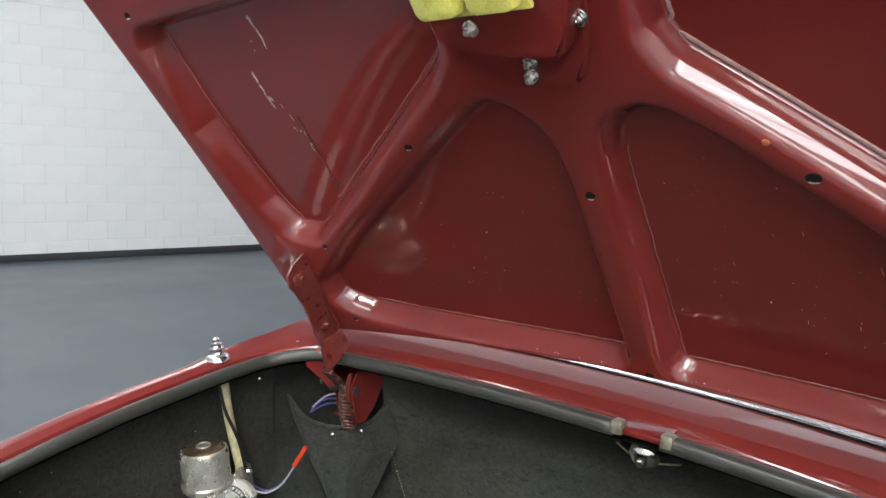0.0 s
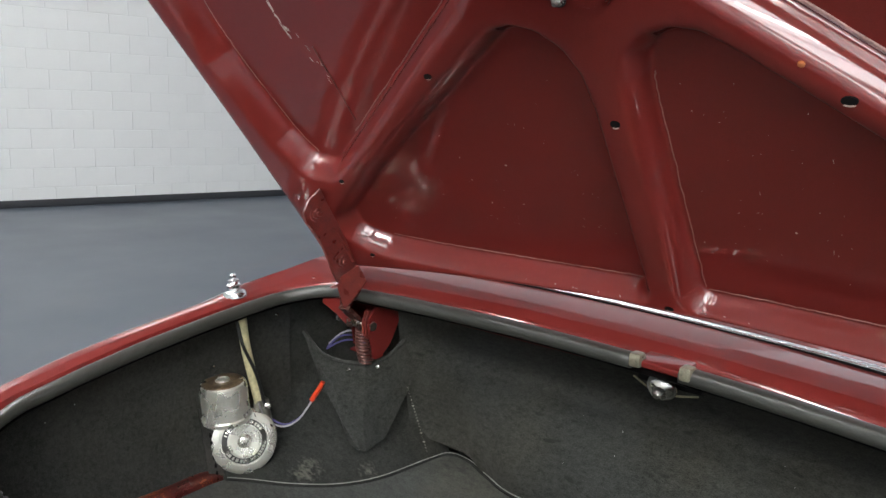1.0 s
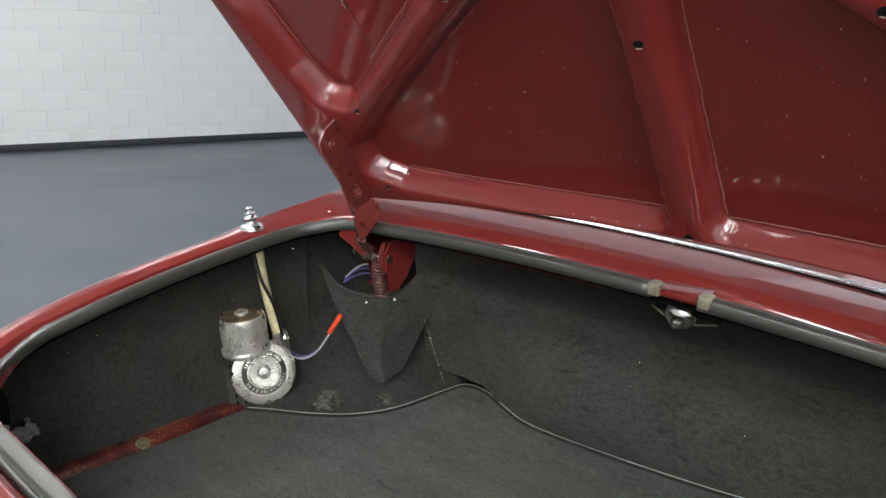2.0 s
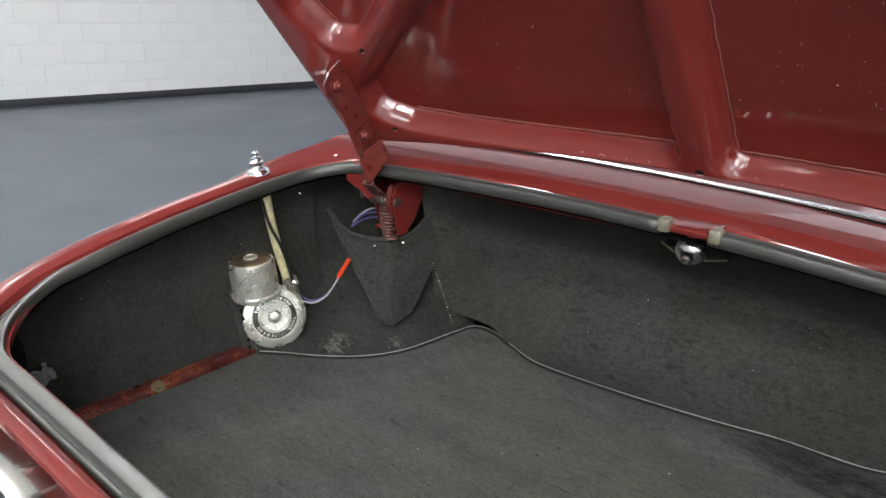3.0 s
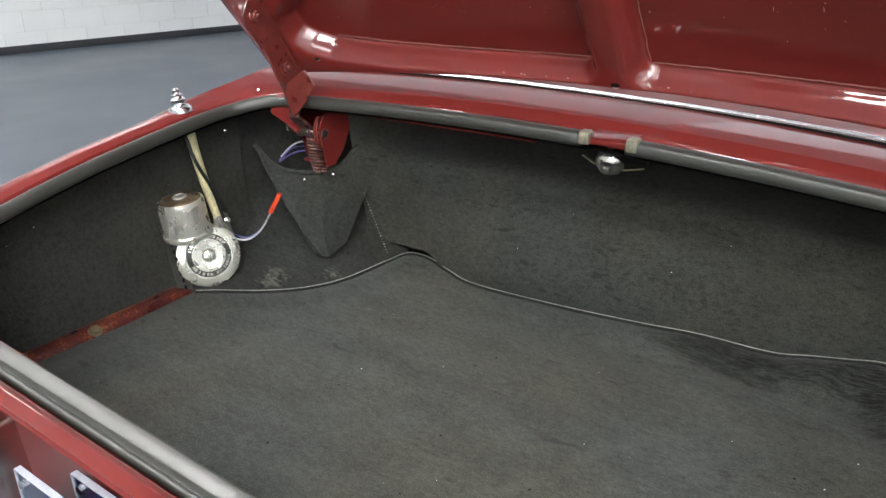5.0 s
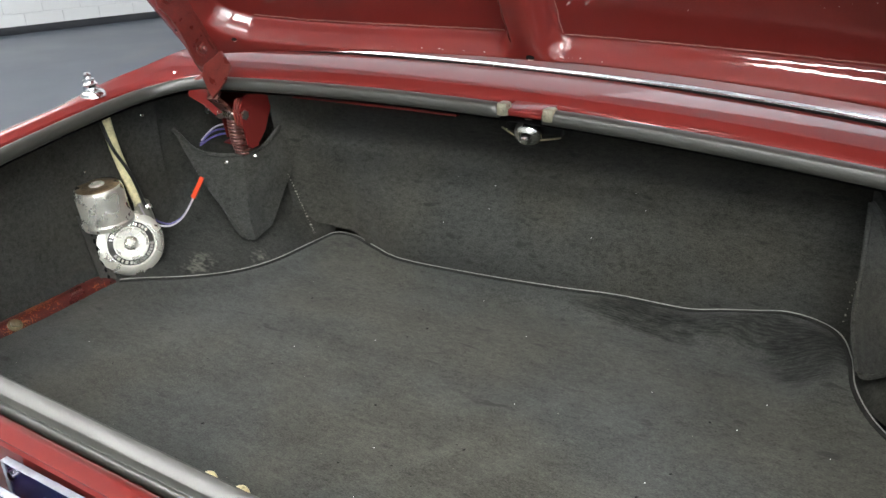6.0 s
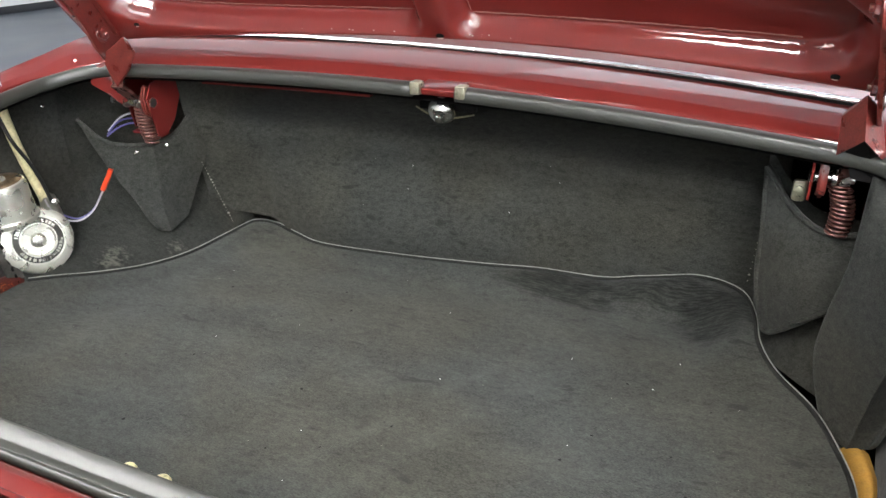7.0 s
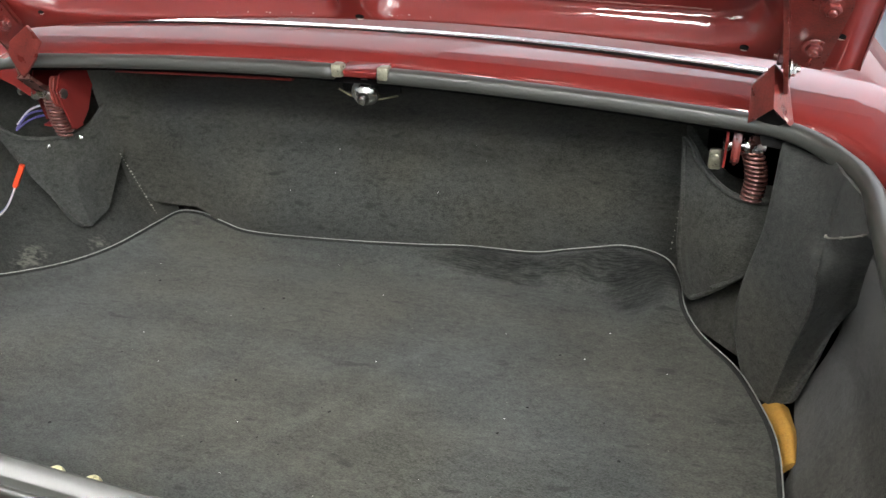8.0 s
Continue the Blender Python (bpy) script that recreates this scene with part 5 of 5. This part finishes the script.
# ochre cloth tucked behind the floor carpet
bm = sheet(net([[(0.560, 0.895, 0.500), (0.582, 0.90, 0.512), (0.597, 0.895, 0.508)], [(0.575, 0.84, 0.504), (0.593, 0.845, 0.518), (0.603, 0.84, 0.510)], [(0.582, 0.785, 0.504), (0.595, 0.79, 0.514), (0.603, 0.79, 0.506)]]), 14, 12, 0.006)
cl = finish("cloth", bm, OCHRE, None, "", angle=80)
tagged(cl, "folded ochre cloth tucked beside the boot carpet", "cloth")


# small traces: stitches, lint, paint chips, dirt
THREAD = material("pale_thread", (0.22, 0.21, 0.18), 0.8)


def crumbs(name, mat, places, size, parent, label, flat=0.35, seed=1):
    rnd = random.Random(seed)
    bm = bmesh.new()
    for p, nrm in places:
        m = aim(p, nrm) @ pose(0, 0, 0, 0, 0, rnd.uniform(0, 360))
        k = size * rnd.uniform(0.6, 1.5)
        lathe(bm, [(k * 0.6, -k * flat), (k, 0), (k * 0.5, k * flat)], 6, m @ Matrix.Diagonal((1, rnd.uniform(0.3, 1), 1, 1)))
    ob = part(name, bm, mat, parent, label, smooth=False)
    ob["kind"] = "stuff"
    return ob


rnd = random.Random(4)
places = [(Vector((x, y, 0.5235)), (0, 0, 1)) for x, y in ((-0.011, 0.665), (-0.15, 0.868), (0.04, 0.984), (0.284, 0.76), (-0.179, 0.742), (-0.066, 1.053), (0.175, 1.09), (0.376, 0.974), (0.223, 0.639))]
places += [(Vector((rnd.uniform(-0.6, 0.55), rnd.uniform(0.42, 1.02), 0.5235)), (0, 0, 1)) for _ in range(18)]
places = [q for q in places if q[0].x > -0.45 or q[0].y < 0.8]
crumbs("lint", WHITE, places, 0.0007, FLOOR_CARPET, "tiny pale specks of lint")
fine = [(Vector((rnd.uniform(-0.6, 0.55), rnd.uniform(0.42, 1.02), 0.5232)), (0, 0, 1)) for _ in range(130)]
fine = [q for q in fine if q[0].x > -0.45 or q[0].y < 0.8]
crumbs("dust", THREAD, fine[:70], 0.0005, FLOOR_CARPET, "fine pale dust in the pile", 0.4, 51)
crumbs("grit", BLACK, fine[70:], 0.0016, FLOOR_CARPET, "dark flattened spots of grit", 0.2, 52)
def bulk_at(x, z):
    return Vector((x, bulk_y(x, z) - 0.008, z))
crumbs("lint", WHITE, [(bulk_at(rnd.uniform(-0.45, 0.42), rnd.uniform(0.57, 0.76)), (0, -1, 0)) for _ in range(22)], 0.0006, CAR, "tiny pale specks of lint", seed=7)
crumbs("lint", WHITE, [(Vector((-0.7135, rnd.uniform(0.5, 0.85), rnd.uniform(0.56, 0.72))), (1, 0, 0)) for _ in range(12)], 0.0008, CAR, "tiny pale specks of lint", seed=8)
# stitches along the seams of the wall carpet
crumbs("stitching", THREAD, [(Vector((-0.485, 1.085, 0.664)).lerp(Vector((-0.452, 1.104, 0.548)), k / 21), (0.5, -1, 0)) for k in range(22)], 0.0018, CAR, "row of pale stitches", seed=9)
crumbs("stitching", THREAD, [(Vector((0.439, 1.098, 0.600)).lerp(Vector((0.446, 1.092, 0.690)), k / 9), (-0.5, -1, 0)) for k in range(10)], 0.0014, CAR, "row of pale stitches", seed=10)
THREAD_LINE = spline([(0.5973, 0.9008, 0.7322), (0.6014, 0.8941, 0.7332), (0.6144, 0.8568, 0.7537), (0.6231, 0.8206, 0.7759)], 4)
bm = bmesh.new()
sweep(bm, THREAD_LINE, 0.0011, 6)
part("seam_thread", bm, THREAD, CAR, "coarse pale thread on the carpet seam")
crumbs("thread_knot", THREAD, [(THREAD_LINE[k], (-0.6, -0.6, 0.5)) for k in range(len(THREAD_LINE))], 0.0019, CAR, "knots of pale thread", 0.4, 21)
# chips on the lid
chips = [(-0.423, 0.520), (-0.426, 0.507), (-0.286, 0.250), (-0.31, 0.335), (-0.25, 0.13), (0.16, 0.14), (0.21, 0.075), (0.34, 0.19), (0.12, 0.33), (0.05, 0.10), (-0.33, 0.143), (0.186, 0.300), (-0.2, 0.20), (0.3, 0.16), (0.25, 0.10)]
crumbs("paint_chip", CHIP, [(lid_point(x, v, LID_DEEP), LATCH_N) for x, v in chips], 0.0011, LID_PART, "small pale paint chips", 0.1, 11)
edge = [(rnd.uniform(-0.30, 0.10), rnd.uniform(-0.006, 0.004)) for _ in range(36)]
crumbs("paint_flake", CHIP, [(lid_point(x, lid_foot(x) + 0.010 + v, 0.0085), LATCH_N) for x, v in edge], 0.0012, LID_PART, "pale flakes of paint along the lid edge", 0.12, 12)
# dust and tiny flecks over the sunken fields
dust_rnd = random.Random(61)
flecks = []
while len(flecks) < 90:
    x, v = dust_rnd.uniform(-0.45, 0.45), dust_rnd.uniform(0.06, 0.36)
    if v < 0.11 + (0.45 - abs(x)) * 0.62 and abs(x) > 0.06 and v > 0.085:
        flecks.append((lid_point(x, v, LID_DEEP), LATCH_N))
crumbs("fleck", CHIP, flecks, 0.0006, LID_PART, "tiny pale flecks of dust", 0.2, 62)
# scratches: short broken streaks
def scratch(a, b, count, width, spread, seed):
    r = random.Random(seed)
    bm = bmesh.new()
    a, b = Vector(a), Vector(b)
    d = (b - a).normalized()
    side = Vector((-d.y, d.x))
    for k in range(count):
        c = a.lerp(b, r.random()) + side * r.gauss(0, spread)
        l, w, turn = r.uniform(0.004, 0.013), width * r.uniform(0.3, 1.0), r.gauss(0, 0.15)
        e = d + side * turn
        pts = [c - e * l / 2, c + side * w, c + e * l / 2, c - side * w]
        up = [bm.verts.new(lid_point(q.x, q.y, LID_DEEP - 0.0005)) for q in pts]
        low = [bm.verts.new(lid_point(q.x, q.y, LID_DEEP + 0.0005)) for q in pts]
        bm.faces.new(up)
        for i in range(4):
            bm.faces.new((up[i], up[(i + 1) % 4], low[(i + 1) % 4], low[i]))
    ob = part("scratch", bm, CHIP, LID_PART, "pale broken scratches in the paint", smooth=False)
    ob["kind"] = "stuff"


scratch((-0.452, 0.477), (-0.446, 0.417), 16, 0.0016, 0.0012, 41)
scratch((-0.409, 0.564), (-0.402, 0.500), 11, 0.0012, 0.003, 42)
scratch((-0.444, 0.44), (-0.41, 0.34), 9, 0.0006, 0.004, 43)
scratch((0.20, 0.25), (0.21, 0.12), 6, 0.0003, 0.04, 44)
bm = bmesh.new()
lathe(bm, [(0.0034, -0.001), (0.0034, 0.0004), (0.002, 0.001)], 7, aim(lid_point(0.198, 0.379, 0.0), LATCH_N))
part("rust_chip", bm, material("rust", (0.45, 0.13, 0.04), 0.8), LID_PART, "small orange rust chip")
bm = bmesh.new()
sweep(bm, [lid_point(-0.418, 0.406, LID_DEEP - 0.001), lid_point(-0.416, 0.345, LID_DEEP - 0.001), lid_point(-0.415, 0.285, LID_DEEP - 0.001)], 0.0012, 6)
part("sealer_line", bm, PAINT_OLD, LID_PART)
# tuft of padding at the rear corner
bm = bmesh.new()
for k in range(16):
    c = Vector((-0.690 + rnd.gauss(0, 0.005), 0.462 + rnd.gauss(0, 0.016), 0.590 + rnd.gauss(0, 0.010)))
    v0 = len(bm.verts)
    bmesh.ops.create_icosphere(bm, subdivisions=2, radius=rnd.uniform(0.003, 0.009), matrix=Matrix.Translation(c))
    bm.verts.ensure_lookup_table()
    for q in bm.verts[v0:]:
        q.co += (q.co - c) * (0.55 * noise.noise(q.co * 260) + 0.3 * noise.noise(q.co * 700))
tf = part("padding_tuft", bm, material("grey_padding", (0.24, 0.24, 0.26), 0.95, 0, 0, 0.35, 120, 900, 0.6), CAR, "tuft of grey padding showing at the corner")
tf["kind"] = "stuff"
bm = bmesh.new()
sweep(bm, spline([(-0.046, 1.068, 0.809), (-0.021, 1.066, 0.799), (0.011, 1.066, 0.797), (0.046, 1.068, 0.804)], 6), 0.0014, 6)
part("lamp_wire", bm, OLIVE, CAR, "thin olive wire behind the boot lamp")

# wheels that carry the car
def wheel(x, y):
    s = 1 if x > 0 else -1
    bm = bmesh.new()
    lathe(bm, [(0.19, -0.085), (0.27, -0.09), (0.305, -0.075), (0.312, -0.04), (0.312, 0.04), (0.305, 0.075), (0.27, 0.09), (0.19, 0.085)], 40, aim((x, y, 0.312), (s, 0, 0)))
    w = part("wheel", bm, TYRE, CAR, "black tyre on a plain steel wheel")
    bm = bmesh.new()
    lathe(bm, [(0.188, -0.07), (0.188, 0.080), (0.17, 0.083), (0.15, 0.055), (0.06, 0.065), (0.05, 0.080)], 32, aim((x, y, 0.312), (s, 0, 0)))
    part("rim", bm, CHROME, w)


for y in (1.62, 3.0):
    for x in (-0.63, 0.61):
        wheel(x, y)

# ---- wall blocks, last ----
def block_mesh(length):
    bm = bmesh.new()
    j = 0.0025
    box(bm, (-0.03, j, j), (0.0, length - j, 0.195 - j), 0.0022, segments=1)
    me = bpy.data.meshes.new("block")
    bm.to_mesh(me)
    bm.free()
    me.materials.append(BLOCK)
    return me


FULL = block_mesh(0.39)
rest_bm = bmesh.new()
for row in range(18):
    for k in range(-24, 9):
        y0 = 0.39 * k + (0.195 if row % 2 else 0.0) + 0.10
        if -1.85 < y0 < 2.6 and row < 14:
            b = new("block", FULL)
            b.parent = WEST
            b.location = (0.0015 * random.random(), y0, 0.195 * row)
        else:
            box(rest_bm, (-0.03, y0 + 0.0025, 0.195 * row + 0.0025), (0.0015 * random.random(), y0 + 0.3875, 0.195 * row + 0.1925))
rest = part("far_blocks", rest_bm, BLOCK, WEST, smooth=False)
rest["kind"] = "stuff"
